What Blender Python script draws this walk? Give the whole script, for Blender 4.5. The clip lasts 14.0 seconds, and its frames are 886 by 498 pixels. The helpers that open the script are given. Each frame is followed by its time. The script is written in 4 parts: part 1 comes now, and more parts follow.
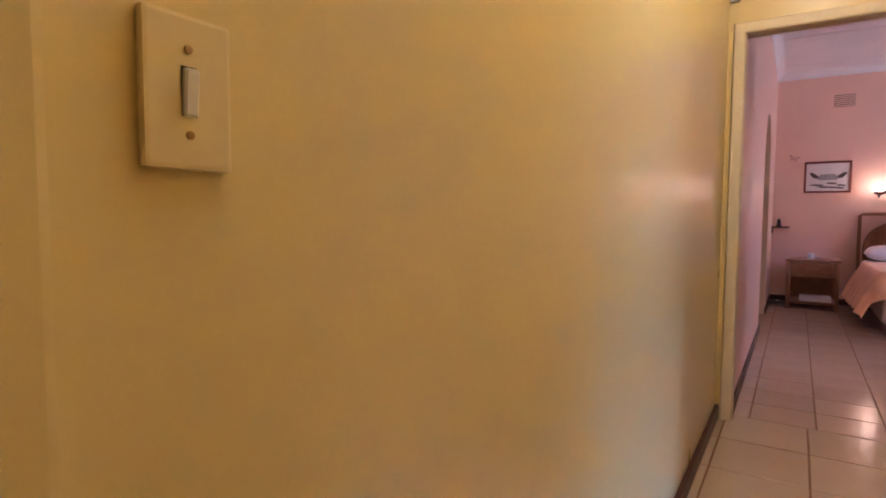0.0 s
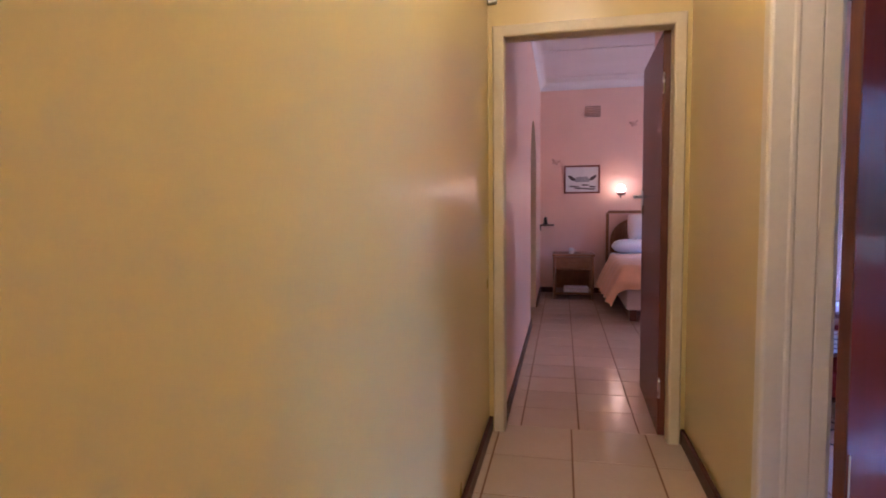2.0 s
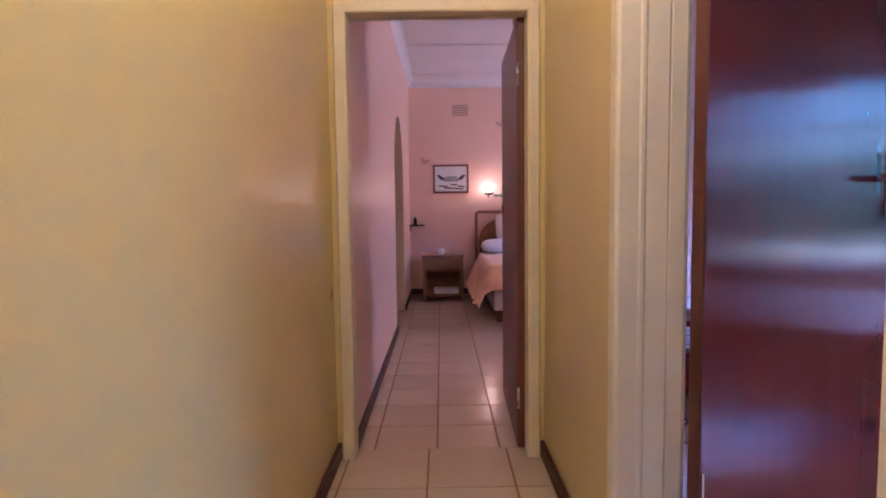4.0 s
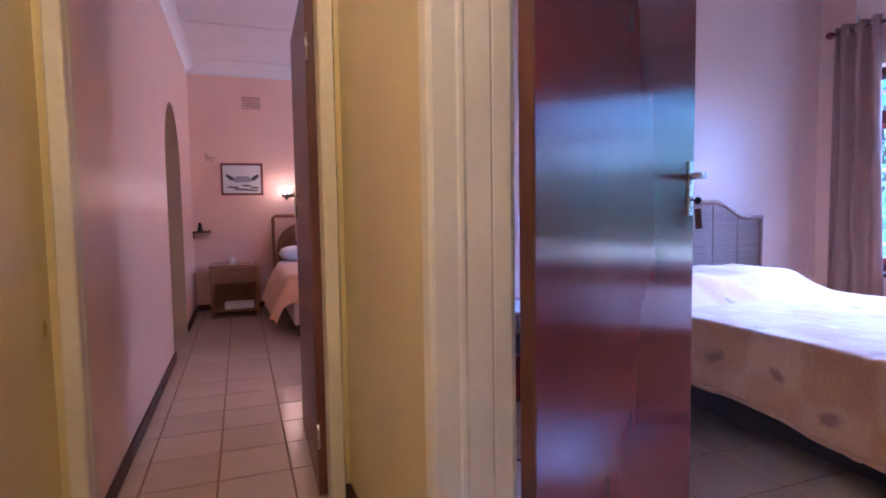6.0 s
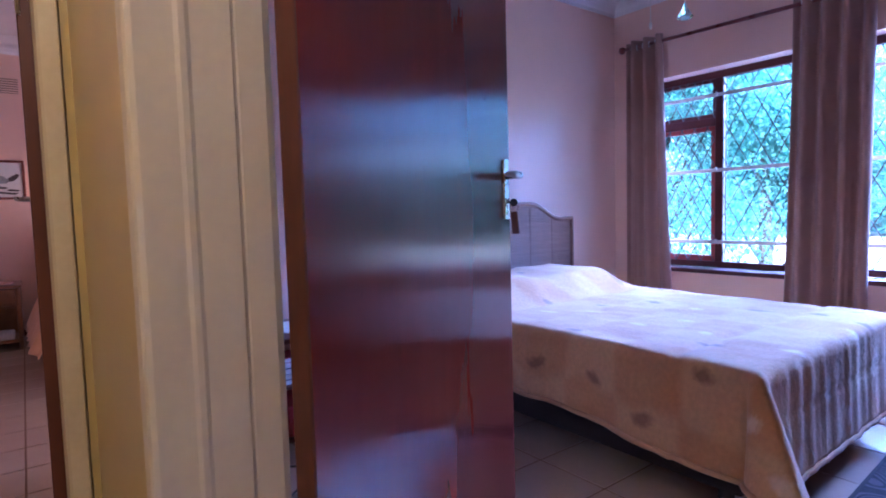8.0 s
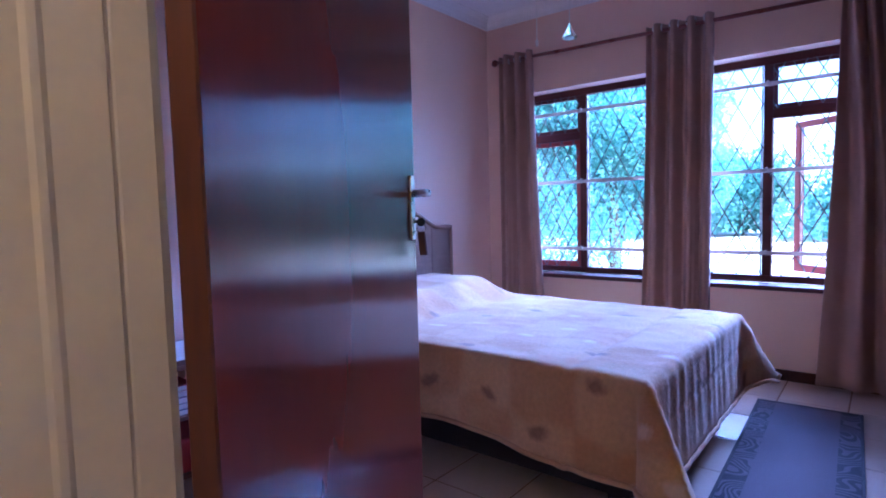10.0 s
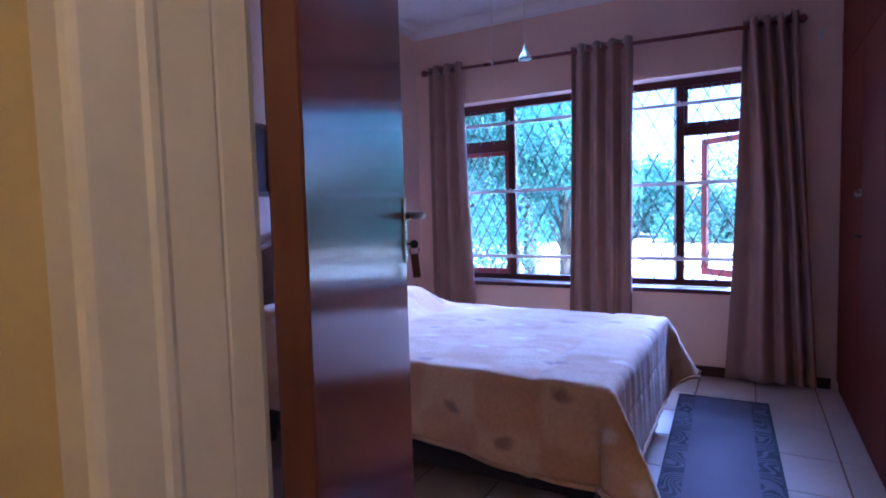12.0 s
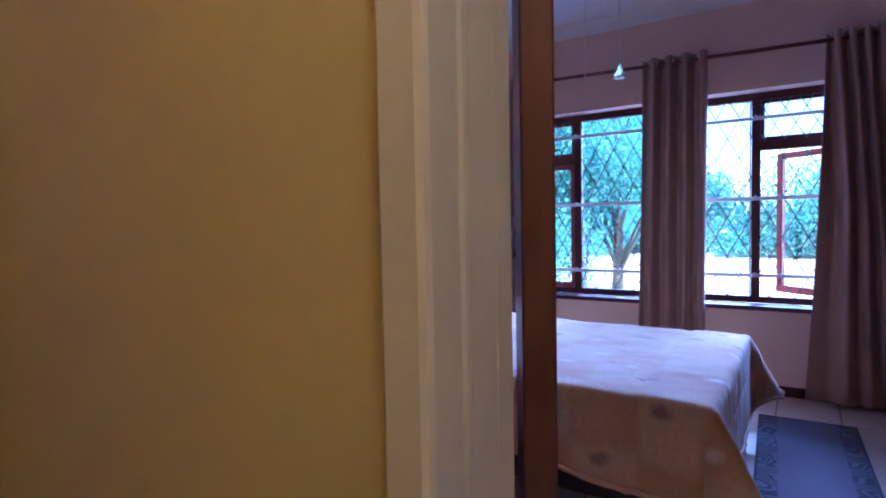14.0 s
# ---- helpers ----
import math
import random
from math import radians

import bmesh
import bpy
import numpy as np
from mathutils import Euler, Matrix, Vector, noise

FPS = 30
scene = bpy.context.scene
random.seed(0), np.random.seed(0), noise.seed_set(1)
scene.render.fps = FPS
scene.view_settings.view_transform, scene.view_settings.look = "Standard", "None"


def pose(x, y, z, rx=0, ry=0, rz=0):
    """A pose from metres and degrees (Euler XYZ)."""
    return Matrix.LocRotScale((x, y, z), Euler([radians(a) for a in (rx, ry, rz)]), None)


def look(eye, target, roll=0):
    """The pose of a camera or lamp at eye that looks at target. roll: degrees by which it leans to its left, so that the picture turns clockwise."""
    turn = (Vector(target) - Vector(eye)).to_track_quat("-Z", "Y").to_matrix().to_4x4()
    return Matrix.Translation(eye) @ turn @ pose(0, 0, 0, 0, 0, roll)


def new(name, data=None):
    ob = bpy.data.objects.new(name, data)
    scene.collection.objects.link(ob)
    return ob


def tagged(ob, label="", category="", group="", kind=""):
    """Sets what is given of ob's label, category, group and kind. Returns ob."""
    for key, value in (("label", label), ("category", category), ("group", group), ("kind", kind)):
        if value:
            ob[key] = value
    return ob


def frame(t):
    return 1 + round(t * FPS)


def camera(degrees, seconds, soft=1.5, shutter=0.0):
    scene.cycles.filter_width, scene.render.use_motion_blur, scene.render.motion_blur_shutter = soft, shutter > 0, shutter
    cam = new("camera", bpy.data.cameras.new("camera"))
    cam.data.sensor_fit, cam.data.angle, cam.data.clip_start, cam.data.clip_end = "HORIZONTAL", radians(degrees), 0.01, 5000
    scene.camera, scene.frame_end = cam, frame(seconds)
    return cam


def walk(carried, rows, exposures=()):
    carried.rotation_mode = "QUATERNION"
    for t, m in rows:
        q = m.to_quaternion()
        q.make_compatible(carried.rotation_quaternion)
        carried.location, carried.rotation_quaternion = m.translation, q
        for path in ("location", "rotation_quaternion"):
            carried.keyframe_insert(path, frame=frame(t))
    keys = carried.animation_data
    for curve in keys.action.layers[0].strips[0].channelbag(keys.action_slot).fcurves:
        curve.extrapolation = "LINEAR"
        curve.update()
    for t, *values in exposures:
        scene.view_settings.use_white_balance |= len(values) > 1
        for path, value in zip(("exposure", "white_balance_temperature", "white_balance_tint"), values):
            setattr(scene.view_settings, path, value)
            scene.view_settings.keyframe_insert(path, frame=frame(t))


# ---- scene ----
cam = camera(77.6, 14.0, 1.9)
PATH = [
    (0, (-0.055, -0.334, 1.083), (-1.132, 1.346, 0.955), 0.3),
    (0.5, (-0.04, -0.249, 1.096), (-0.955, 1.525, 0.967), 0.1),
    (1, (-0.005, -0.154, 1.115), (-0.74, 1.701, 0.985), -0.2),
    (1.5, (0.005, -0.022, 1.144), (-0.563, 1.891, 1.01), -0.6),
    (2, (-0.019, 0.092, 1.148), (-0.442, 2.041, 1.009), -0.6),
    (4.5, (0.139, 0.506, 1.139), (0.28, 2.496, 0.996), -0.8),
    (5, (0.166, 0.611, 1.147), (0.478, 2.581, 1.004), -0.8),
    (5.5, (0.184, 0.73, 1.137), (0.689, 2.661, 1.002), -0.6),
    (6, (0.2, 0.806, 1.123), (0.886, 2.68, 0.989), -0.9),
    (6.5, (0.241, 0.853, 1.115), (1.069, 2.668, 0.983), -1.0),
    (7, (0.3, 0.914, 1.117), (1.263, 2.662, 0.988), -1.2),
    (7.5, (0.366, 0.978, 1.121), (1.461, 2.646, 0.991), -1.3),
    (8, (0.432, 1.027, 1.126), (1.638, 2.617, 0.991), -1.6),
    (8.5, (0.471, 1.052, 1.136), (1.768, 2.568, 0.999), -1.5),
    (11, (0.387, 1.292, 1.198), (2.065, 2.372, 1.061), -1.6),
    (11.5, (0.353, 1.335, 1.211), (2.072, 2.348, 1.075), -1.6),
    (12, (0.311, 1.369, 1.227), (2.054, 2.342, 1.093), -1.6),
    (12.5, (0.276, 1.41, 1.239), (2.029, 2.365, 1.11), -1.5),
    (13, (0.235, 1.461, 1.245), (1.987, 2.418, 1.123), -1.4),
    (13.5, (0.193, 1.499, 1.237), (1.928, 2.487, 1.129), -1.1),
    (14, (0.147, 1.544, 1.251), (1.821, 2.634, 1.159), -1.1),
]
# exposure of the picture along the way: seconds, stops, kelvin, tint
LOOK = [(0.0, 3.55, 4950, 31), (2.0, 3.35, 4750, 33), (5.0, 3.6, 4650, 36), (7.5, 3.15, 4600, 37), (8.5, 2.95, 4550, 37), (11.5, 2.65, 4550, 37), (14.0, 2.45, 4500, 32)]
SKY, SUN = 0.15, 5.0
FILL_B, FILL_A, LAMP, HALL = 1300.0, 6.8, 0.15, 2.7
walk(cam, [(t, look(eye, target, roll)) for t, eye, target, roll in PATH], LOOK)

# ---- world, sun and exposure ----
world = bpy.data.worlds.new("world")
scene.world = world
world.use_nodes = True
wn = world.node_tree
sky = wn.nodes.new("ShaderNodeTexSky")
sky.sky_type = "NISHITA"
sky.sun_disc = False
sky.sun_elevation = radians(52)
sky.sun_rotation = radians(235)
wn.nodes["Background"].inputs[1].default_value = SKY
wn.links.new(sky.outputs[0], wn.nodes["Background"].inputs[0])
sun = new("sun", bpy.data.lights.new("sun", "SUN"))
sun.data.energy, sun.data.angle, sun.data.color = SUN, radians(0.6), (1.0, 0.94, 0.85)
sun.matrix_world = look((-40, -28, 62), (0, 0, 0))


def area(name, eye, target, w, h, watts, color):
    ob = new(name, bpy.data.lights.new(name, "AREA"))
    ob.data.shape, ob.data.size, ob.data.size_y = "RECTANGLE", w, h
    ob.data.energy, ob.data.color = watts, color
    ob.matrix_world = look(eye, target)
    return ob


# added area lamp, unseen outside beyond the shrubs, standing in for open sky
area("sky_fill_bedroom", (14.0, 1.6, 6.3), (3.2, 2.4, 0.7), 7.5, 3.2, FILL_B, (0.43, 0.60, 1.0))
# added warm lamp outside the far window, unseen, brightening the far bedroom
area("warm_fill_far_bedroom", (5.25, 6.0, 2.3), (0.5, 6.0, 1.2), 1.8, 1.4, FILL_A, (1.0, 0.68, 0.44))

# assumed warm passage ceiling light, unseen over the walk, away from its bowl
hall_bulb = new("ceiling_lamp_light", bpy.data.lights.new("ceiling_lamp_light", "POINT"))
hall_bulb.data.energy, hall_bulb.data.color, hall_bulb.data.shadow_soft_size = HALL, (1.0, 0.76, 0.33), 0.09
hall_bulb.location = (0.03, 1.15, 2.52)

# ---- materials ----


def shader(name, base, rough=0.6, metal=0.0, vary=0.12, scale=6.0, fine=90.0, bump=0.1, coat=0.0, rvar=0.1, other=None, spec=0.5, sheen=0.0, stretch=None, island=0.0, objrand=0.0):
    """A Principled material whose colour and gloss vary at two scales, with a fine relief."""
    m = bpy.data.materials.new(name)
    m.use_nodes = True
    nt = m.node_tree
    b = nt.nodes["Principled BSDF"]
    b.inputs["Metallic"].default_value = metal
    b.inputs["Coat Weight"].default_value = coat
    b.inputs["Coat Roughness"].default_value = 0.12
    b.inputs["Specular IOR Level"].default_value = spec
    b.inputs["Sheen Weight"].default_value = sheen
    geo = nt.nodes.new("ShaderNodeTexCoord")
    src = geo.outputs["Object"]
    if stretch:
        mp = nt.nodes.new("ShaderNodeMapping")
        mp.inputs["Scale"].default_value = stretch
        nt.links.new(src, mp.inputs[0])
        src = mp.outputs[0]
    big, small = nt.nodes.new("ShaderNodeTexNoise"), nt.nodes.new("ShaderNodeTexNoise")
    for n, s, d in ((big, scale, 4.0), (small, fine, 3.0)):
        n.inputs["Scale"].default_value, n.inputs["Detail"].default_value = s, d
        nt.links.new(src, n.inputs["Vector"])
    add = nt.nodes.new("ShaderNodeMath")
    add.operation = "MULTIPLY_ADD"
    add.inputs[1].default_value = 0.45
    nt.links.new(small.outputs[0], add.inputs[0])
    nt.links.new(big.outputs[0], add.inputs[2])
    ramp = nt.nodes.new("ShaderNodeMapRange")
    ramp.inputs[1].default_value, ramp.inputs[2].default_value = 0.45, 1.0
    nt.links.new(add.outputs[0], ramp.inputs[0])
    mix = nt.nodes.new("ShaderNodeMix")
    mix.data_type = "RGBA"
    lo = [c * (1 - vary) for c in base] + [1]
    hi = [min(1, c * (1 + vary)) for c in (other or base)] + [1]
    mix.inputs[6].default_value, mix.inputs[7].default_value = lo, hi
    nt.links.new(ramp.outputs[0], mix.inputs[0])
    out = mix.outputs[2]
    if island or objrand:
        if island:
            r = nt.nodes.new("ShaderNodeNewGeometry").outputs["Random Per Island"]
        else:
            r = nt.nodes.new("ShaderNodeObjectInfo").outputs["Random"]
        amt = island or objrand
        mr = nt.nodes.new("ShaderNodeMapRange")
        mr.inputs[3].default_value, mr.inputs[4].default_value = 1 - amt, 1 + amt
        nt.links.new(r, mr.inputs[0])
        hs = nt.nodes.new("ShaderNodeHueSaturation")
        nt.links.new(mr.outputs[0], hs.inputs["Value"])
        nt.links.new(out, hs.inputs["Color"])
        out = hs.outputs[0]
    nt.links.new(out, b.inputs["Base Color"])
    rr = nt.nodes.new("ShaderNodeMapRange")
    rr.inputs[3].default_value, rr.inputs[4].default_value = max(0.02, rough - rvar), min(1, rough + rvar)
    nt.links.new(big.outputs[0], rr.inputs[0])
    nt.links.new(rr.outputs[0], b.inputs["Roughness"])
    if bump:
        bp = nt.nodes.new("ShaderNodeBump")
        bp.inputs["Strength"].default_value, bp.inputs["Distance"].default_value = bump, 0.003
        nt.links.new(add.outputs[0], bp.inputs["Height"])
        nt.links.new(bp.outputs[0], b.inputs["Normal"])
    return m


def glowing(name, color, strength):
    m = bpy.data.materials.new(name)
    m.use_nodes = True
    b = m.node_tree.nodes["Principled BSDF"]
    b.inputs["Base Color"].default_value = (*color, 1)
    b.inputs["Emission Color"].default_value = (*color, 1)
    b.inputs["Emission Strength"].default_value = strength
    return m


M_HALL = shader("yellow_gloss_paint", (0.68, 0.545, 0.215), 0.29, vary=0.025, scale=2.2, fine=140, bump=0.03, rvar=0.04)
M_PINK = shader("pink_wall_paint", (0.83, 0.555, 0.44), 0.36, vary=0.05, scale=2.0, fine=140, bump=0.1)
M_TAN = shader("tan_reveal_paint", (0.72, 0.55, 0.36), 0.55, vary=0.06, scale=3, bump=0.1)
M_CEIL = shader("white_ceiling_board", (0.80, 0.76, 0.76), 0.7, vary=0.04, scale=3, bump=0.08)
M_FRAME = shader("cream_enamel_steel", (0.72, 0.62, 0.42), 0.4, vary=0.06, scale=5, fine=60, bump=0.12, other=(0.74, 0.66, 0.50))
M_FRAME2 = shader("off_white_enamel_steel", (0.72, 0.655, 0.555), 0.4, vary=0.06, scale=5, fine=60, bump=0.12)
M_SKIRT = shader("dark_stained_skirting", (0.075, 0.028, 0.018), 0.45, vary=0.3, scale=12, bump=0.15, spec=0.25)
M_DOOR = shader("red_brown_varnish", (0.17, 0.028, 0.017), 0.225, vary=0.2, scale=3.0, fine=22, bump=0.0, coat=0.0, rvar=0.02, stretch=(1, 1, 0.12), spec=1.0)
# brushed upright grain: gloss is sharp up and down, smeared sideways
dn = M_DOOR.node_tree
db, dg, dc = dn.nodes["Principled BSDF"], dn.nodes.new("ShaderNodeNewGeometry"), dn.nodes.new("ShaderNodeVectorMath")
dc.operation = "CROSS_PRODUCT"
dc.inputs[1].default_value = (0, 0, 1)
dn.links.new(dg.outputs["True Normal"], dc.inputs[0])
dn.links.new(dc.outputs[0], db.inputs["Tangent"])
db.inputs["Anisotropic"].default_value = 0.93
M_DOORE = shader("dark_wood_edge", (0.12, 0.036, 0.02), 0.5, vary=0.35, scale=5, fine=50, bump=0.2, stretch=(1, 1, 0.1))
M_WARD = shader("mahogany_wardrobe_varnish", (0.16, 0.032, 0.016), 0.62, vary=0.25, scale=2.5, fine=30, bump=0.08, stretch=(1, 1, 0.15), spec=0.04)
M_WINF = shader("dark_red_window_wood", (0.085, 0.022, 0.018), 0.5, vary=0.25, scale=6, bump=0.15, spec=0.2)
M_SASH = shader("red_painted_sash", (0.30, 0.035, 0.028), 0.4, vary=0.2, scale=6, bump=0.15)
M_CHROME = shader("brushed_steel", (0.62, 0.60, 0.57), 0.28, metal=1.0, vary=0.08, scale=20, bump=0.05)
M_BRASS = shader("dull_brass", (0.40, 0.27, 0.11), 0.45, metal=0.7, vary=0.2, scale=60, bump=0.1)
M_WHITEM = shader("white_painted_bar", (0.78, 0.75, 0.74), 0.45, vary=0.05, scale=12, bump=0.08)
M_WIRE = shader("grey_lattice_wire", (0.085, 0.09, 0.095), 0.6, metal=0.1, vary=0.1, scale=20)
M_CURT = shader("taupe_curtain_cloth", (0.385, 0.22, 0.175), 0.85, vary=0.10, scale=5, fine=420, bump=0.25, sheen=0.2)
M_ROD = shader("dark_cherry_rod", (0.19, 0.04, 0.034), 0.3, vary=0.2, scale=9)
M_GROUT = shader("brown_grout", (0.22, 0.115, 0.07), 0.85, vary=0.2, scale=30, bump=0.3)
M_TILE = shader("beige_glazed_tile", (0.54, 0.42, 0.31), 0.19, vary=0.035, scale=5, fine=40, bump=0.035, rvar=0.06, objrand=0.05)
M_TILEP = shader("pale_pinkish_tile", (0.58, 0.43, 0.335), 0.17, vary=0.035, scale=5, fine=40, bump=0.035, rvar=0.06, objrand=0.05)
M_TILEB = shader("pale_worn_tile", (0.60, 0.455, 0.36), 0.24, vary=0.05, scale=5, fine=40, bump=0.04, rvar=0.05, objrand=0.05)
M_RATTAN = shader("brown_rattan", (0.27, 0.125, 0.055), 0.45, vary=0.25, scale=14, fine=160, bump=0.2, island=0.12)
M_CANE = shader("greyed_cane_weave", (0.29, 0.155, 0.105), 0.55, vary=0.2, scale=20, fine=260, bump=0.4, island=0.15)
M_PILLOW = shader("white_cotton", (0.80, 0.77, 0.75), 0.9, vary=0.04, scale=8, bump=0.25)
M_PEACH = shader("peach_bedspread", (0.80, 0.46, 0.27), 0.85, vary=0.10, scale=7, fine=120, bump=0.3, sheen=0.2)
M_BASE = shader("pale_bed_base_fabric", (0.66, 0.53, 0.47), 0.85, vary=0.06, scale=9, bump=0.2)
M_DARK = shader("dark_bed_base", (0.028, 0.020, 0.018), 0.8, vary=0.25, scale=10)
M_BLACK = shader("black_plastic", (0.02, 0.02, 0.02), 0.5, vary=0.2, scale=20)
M_PLATE = shader("cream_plastic", (0.70, 0.575, 0.27), 0.34, vary=0.03, scale=15, bump=0.03)
M_PLASTIC = shader("white_plastic", (0.72, 0.70, 0.66), 0.4, vary=0.03, scale=15, bump=0.03)
M_PAPER = shader("white_paper", (0.74, 0.72, 0.72), 0.8, vary=0.05, scale=15)
M_INK = shader("dark_print", (0.07, 0.055, 0.06), 0.8, vary=0.3, scale=30)
M_GREYINK = shader("grey_print", (0.33, 0.33, 0.36), 0.8, vary=0.3, scale=30)
M_PFRAME = shader("mahogany_picture_frame", (0.20, 0.05, 0.03), 0.35, vary=0.2, scale=15)
M_BLUEBK = shader("blue_book_cloth", (0.05, 0.06, 0.16), 0.6, vary=0.2, scale=20)
M_REDBK = shader("red_cloth", (0.33, 0.025, 0.025), 0.7, vary=0.2, scale=15)
M_ORN = shader("pale_plaster_ornament", (0.60, 0.36, 0.28), 0.6, vary=0.15, scale=25)
M_LEAF = shader("green_leaf", (0.095, 0.22, 0.17), 0.5, vary=0.25, scale=1.2, fine=8, bump=0, island=0.3, other=(0.115, 0.25, 0.19))
M_FARLEAF = shader("far_green_leaf", (0.095, 0.22, 0.19), 0.6, vary=0.2, scale=0.5, fine=3, bump=0, island=0.3)
for lm in (M_LEAF, M_FARLEAF):
    # thin leaves let light through
    ln = lm.node_tree
    tr, mx = ln.nodes.new("ShaderNodeBsdfTranslucent"), ln.nodes.new("ShaderNodeMixShader")
    tr.inputs["Color"].default_value = (0.20, 0.46, 0.38, 1)
    mx.inputs[0].default_value = 0.5
    lb = ln.nodes["Principled BSDF"]
    ln.links.new(lb.outputs[0], mx.inputs[1])
    ln.links.new(tr.outputs[0], mx.inputs[2])
    ln.links.new(mx.outputs[0], ln.nodes["Material Output"].inputs["Surface"])
M_BARK = shader("grey_brown_bark", (0.10, 0.075, 0.05), 0.9, vary=0.35, scale=8, fine=40, bump=0.6)
# lawn colour raised so more sunlight bounces up into the bedroom
M_LAWN = shader("pale_bounce_lawn", (0.46, 0.41, 0.27), 0.9, vary=0.25, scale=0.4, fine=6, bump=0.3, other=(0.56, 0.51, 0.38))
M_OUT = shader("exterior_plaster", (0.6, 0.55, 0.48), 0.8, vary=0.08, scale=3, bump=0.2)
M_ROOF = shader("roof_sheet", (0.25, 0.12, 0.09), 0.6, vary=0.15, scale=2)
M_GLOBE = glowing("lamp_globe_glass", (1.0, 0.70, 0.40), 2.4)
M_BOWL = glowing("opal_bowl_glass", (1.0, 0.78, 0.52), 3.0)

# cyan tint put into the glass to cool the daylit garden view
glass = bpy.data.materials.new("window_glass")
glass.use_nodes = True
gb = glass.node_tree.nodes["Principled BSDF"]
gb.inputs["Transmission Weight"].default_value, gb.inputs["Roughness"].default_value = 1.0, 0.0
gb.inputs["IOR"].default_value, gb.inputs["Base Color"].default_value = 1.45, (0.74, 0.94, 1.0, 1)
M_GLASS = glass


def patchwork():
    """Plush blanket: squares of cream and tan with small dark motifs and worn pile."""
    m = bpy.data.materials.new("patchwork_plush_blanket")
    m.use_nodes = True
    nt = m.node_tree
    b = nt.nodes["Principled BSDF"]
    b.inputs["Roughness"].default_value, b.inputs["Sheen Weight"].default_value = 0.9, 0.2
    uv = nt.nodes.new("ShaderNodeUVMap")
    warp = nt.nodes.new("ShaderNodeTexNoise")
    warp.inputs["Scale"].default_value = 3.5
    vm = nt.nodes.new("ShaderNodeVectorMath")
    vm.operation = "MULTIPLY_ADD"
    vm.inputs[1].default_value = (0.14, 0.14, 0)
    nt.links.new(uv.outputs[0], warp.inputs["Vector"])
    nt.links.new(warp.outputs["Color"], vm.inputs[0])
    nt.links.new(uv.outputs[0], vm.inputs[2])
    fz = nt.nodes.new("ShaderNodeTexNoise")
    fz.inputs["Scale"].default_value, fz.inputs["Detail"].default_value = 48, 4
    nt.links.new(uv.outputs[0], fz.inputs["Vector"])
    v2 = nt.nodes.new("ShaderNodeVectorMath")
    v2.operation = "MULTIPLY_ADD"
    v2.inputs[1].default_value = (0.03, 0.03, 0)
    nt.links.new(fz.outputs["Color"], v2.inputs[0])
    nt.links.new(vm.outputs[0], v2.inputs[2])
    sp = nt.nodes.new("ShaderNodeSeparateXYZ")
    nt.links.new(vm.outputs[0], sp.inputs[0])
    waves = []
    for k, (axis, freq) in enumerate(((0, 10.2), (1, 11.8))):
        a = nt.nodes.new("ShaderNodeMath")
        a.operation = "MULTIPLY"
        a.inputs[1].default_value = freq
        nt.links.new(sp.outputs[axis], a.inputs[0])
        c = nt.nodes.new("ShaderNodeMath")
        c.operation = "SINE"
        nt.links.new(a.outputs[0], c.inputs[0])
        d = nt.nodes.new("ShaderNodeMapRange")
        d.interpolation_type = "SMOOTHSTEP"
        d.inputs[1].default_value, d.inputs[2].default_value = -0.3, 0.3
        d.inputs[3].default_value, d.inputs[4].default_value = -1.0, 1.0
        nt.links.new(c.outputs[0], d.inputs[0])
        waves.append(d)
    chk = nt.nodes.new("ShaderNodeMath")
    chk.operation = "MULTIPLY"
    nt.links.new(waves[0].outputs[0], chk.inputs[0])
    nt.links.new(waves[1].outputs[0], chk.inputs[1])
    cloud = nt.nodes.new("ShaderNodeTexNoise")
    cloud.inputs["Scale"].default_value, cloud.inputs["Detail"].default_value = 4.5, 5
    nt.links.new(uv.outputs[0], cloud.inputs["Vector"])
    summed = nt.nodes.new("ShaderNodeMath")
    summed.operation = "MULTIPLY_ADD"
    summed.inputs[1].default_value = 4.5
    nt.links.new(cloud.outputs[0], summed.inputs[0])
    nt.links.new(chk.outputs[0], summed.inputs[2])
    br = nt.nodes.new("ShaderNodeMapRange")
    br.interpolation_type = "SMOOTHSTEP"
    br.inputs[1].default_value, br.inputs[2].default_value = 0.2, 4.2
    nt.links.new(summed.outputs[0], br.inputs[0])
    mix = nt.nodes.new("ShaderNodeMix")
    mix.data_type = "RGBA"
    mix.inputs[6].default_value, mix.inputs[7].default_value = (0.54, 0.265, 0.10, 1), (0.635, 0.385, 0.185, 1)
    nt.links.new(br.outputs[0], mix.inputs[0])
    vo = nt.nodes.new("ShaderNodeTexVoronoi")
    vo.voronoi_dimensions = "2D"
    vo.inputs["Scale"].default_value, vo.inputs["Randomness"].default_value = 4.6, 0.95
    st = nt.nodes.new("ShaderNodeMapping")
    st.inputs["Scale"].default_value = (1.0, 0.62, 1.0)
    st.inputs["Rotation"].default_value = (0, 0, 0.5)
    nt.links.new(v2.outputs[0], st.inputs[0])
    nt.links.new(st.outputs[0], vo.inputs["Vector"])
    lt = nt.nodes.new("ShaderNodeMapRange")
    lt.inputs[1].default_value, lt.inputs[2].default_value = 0.06, 0.15
    lt.inputs[3].default_value, lt.inputs[4].default_value = 1.0, 0.0
    nt.links.new(vo.outputs["Distance"], lt.inputs[0])
    pick = nt.nodes.new("ShaderNodeSeparateColor")
    nt.links.new(vo.outputs["Color"], pick.inputs[0])
    gate = nt.nodes.new("ShaderNodeMath")
    gate.operation = "LESS_THAN"
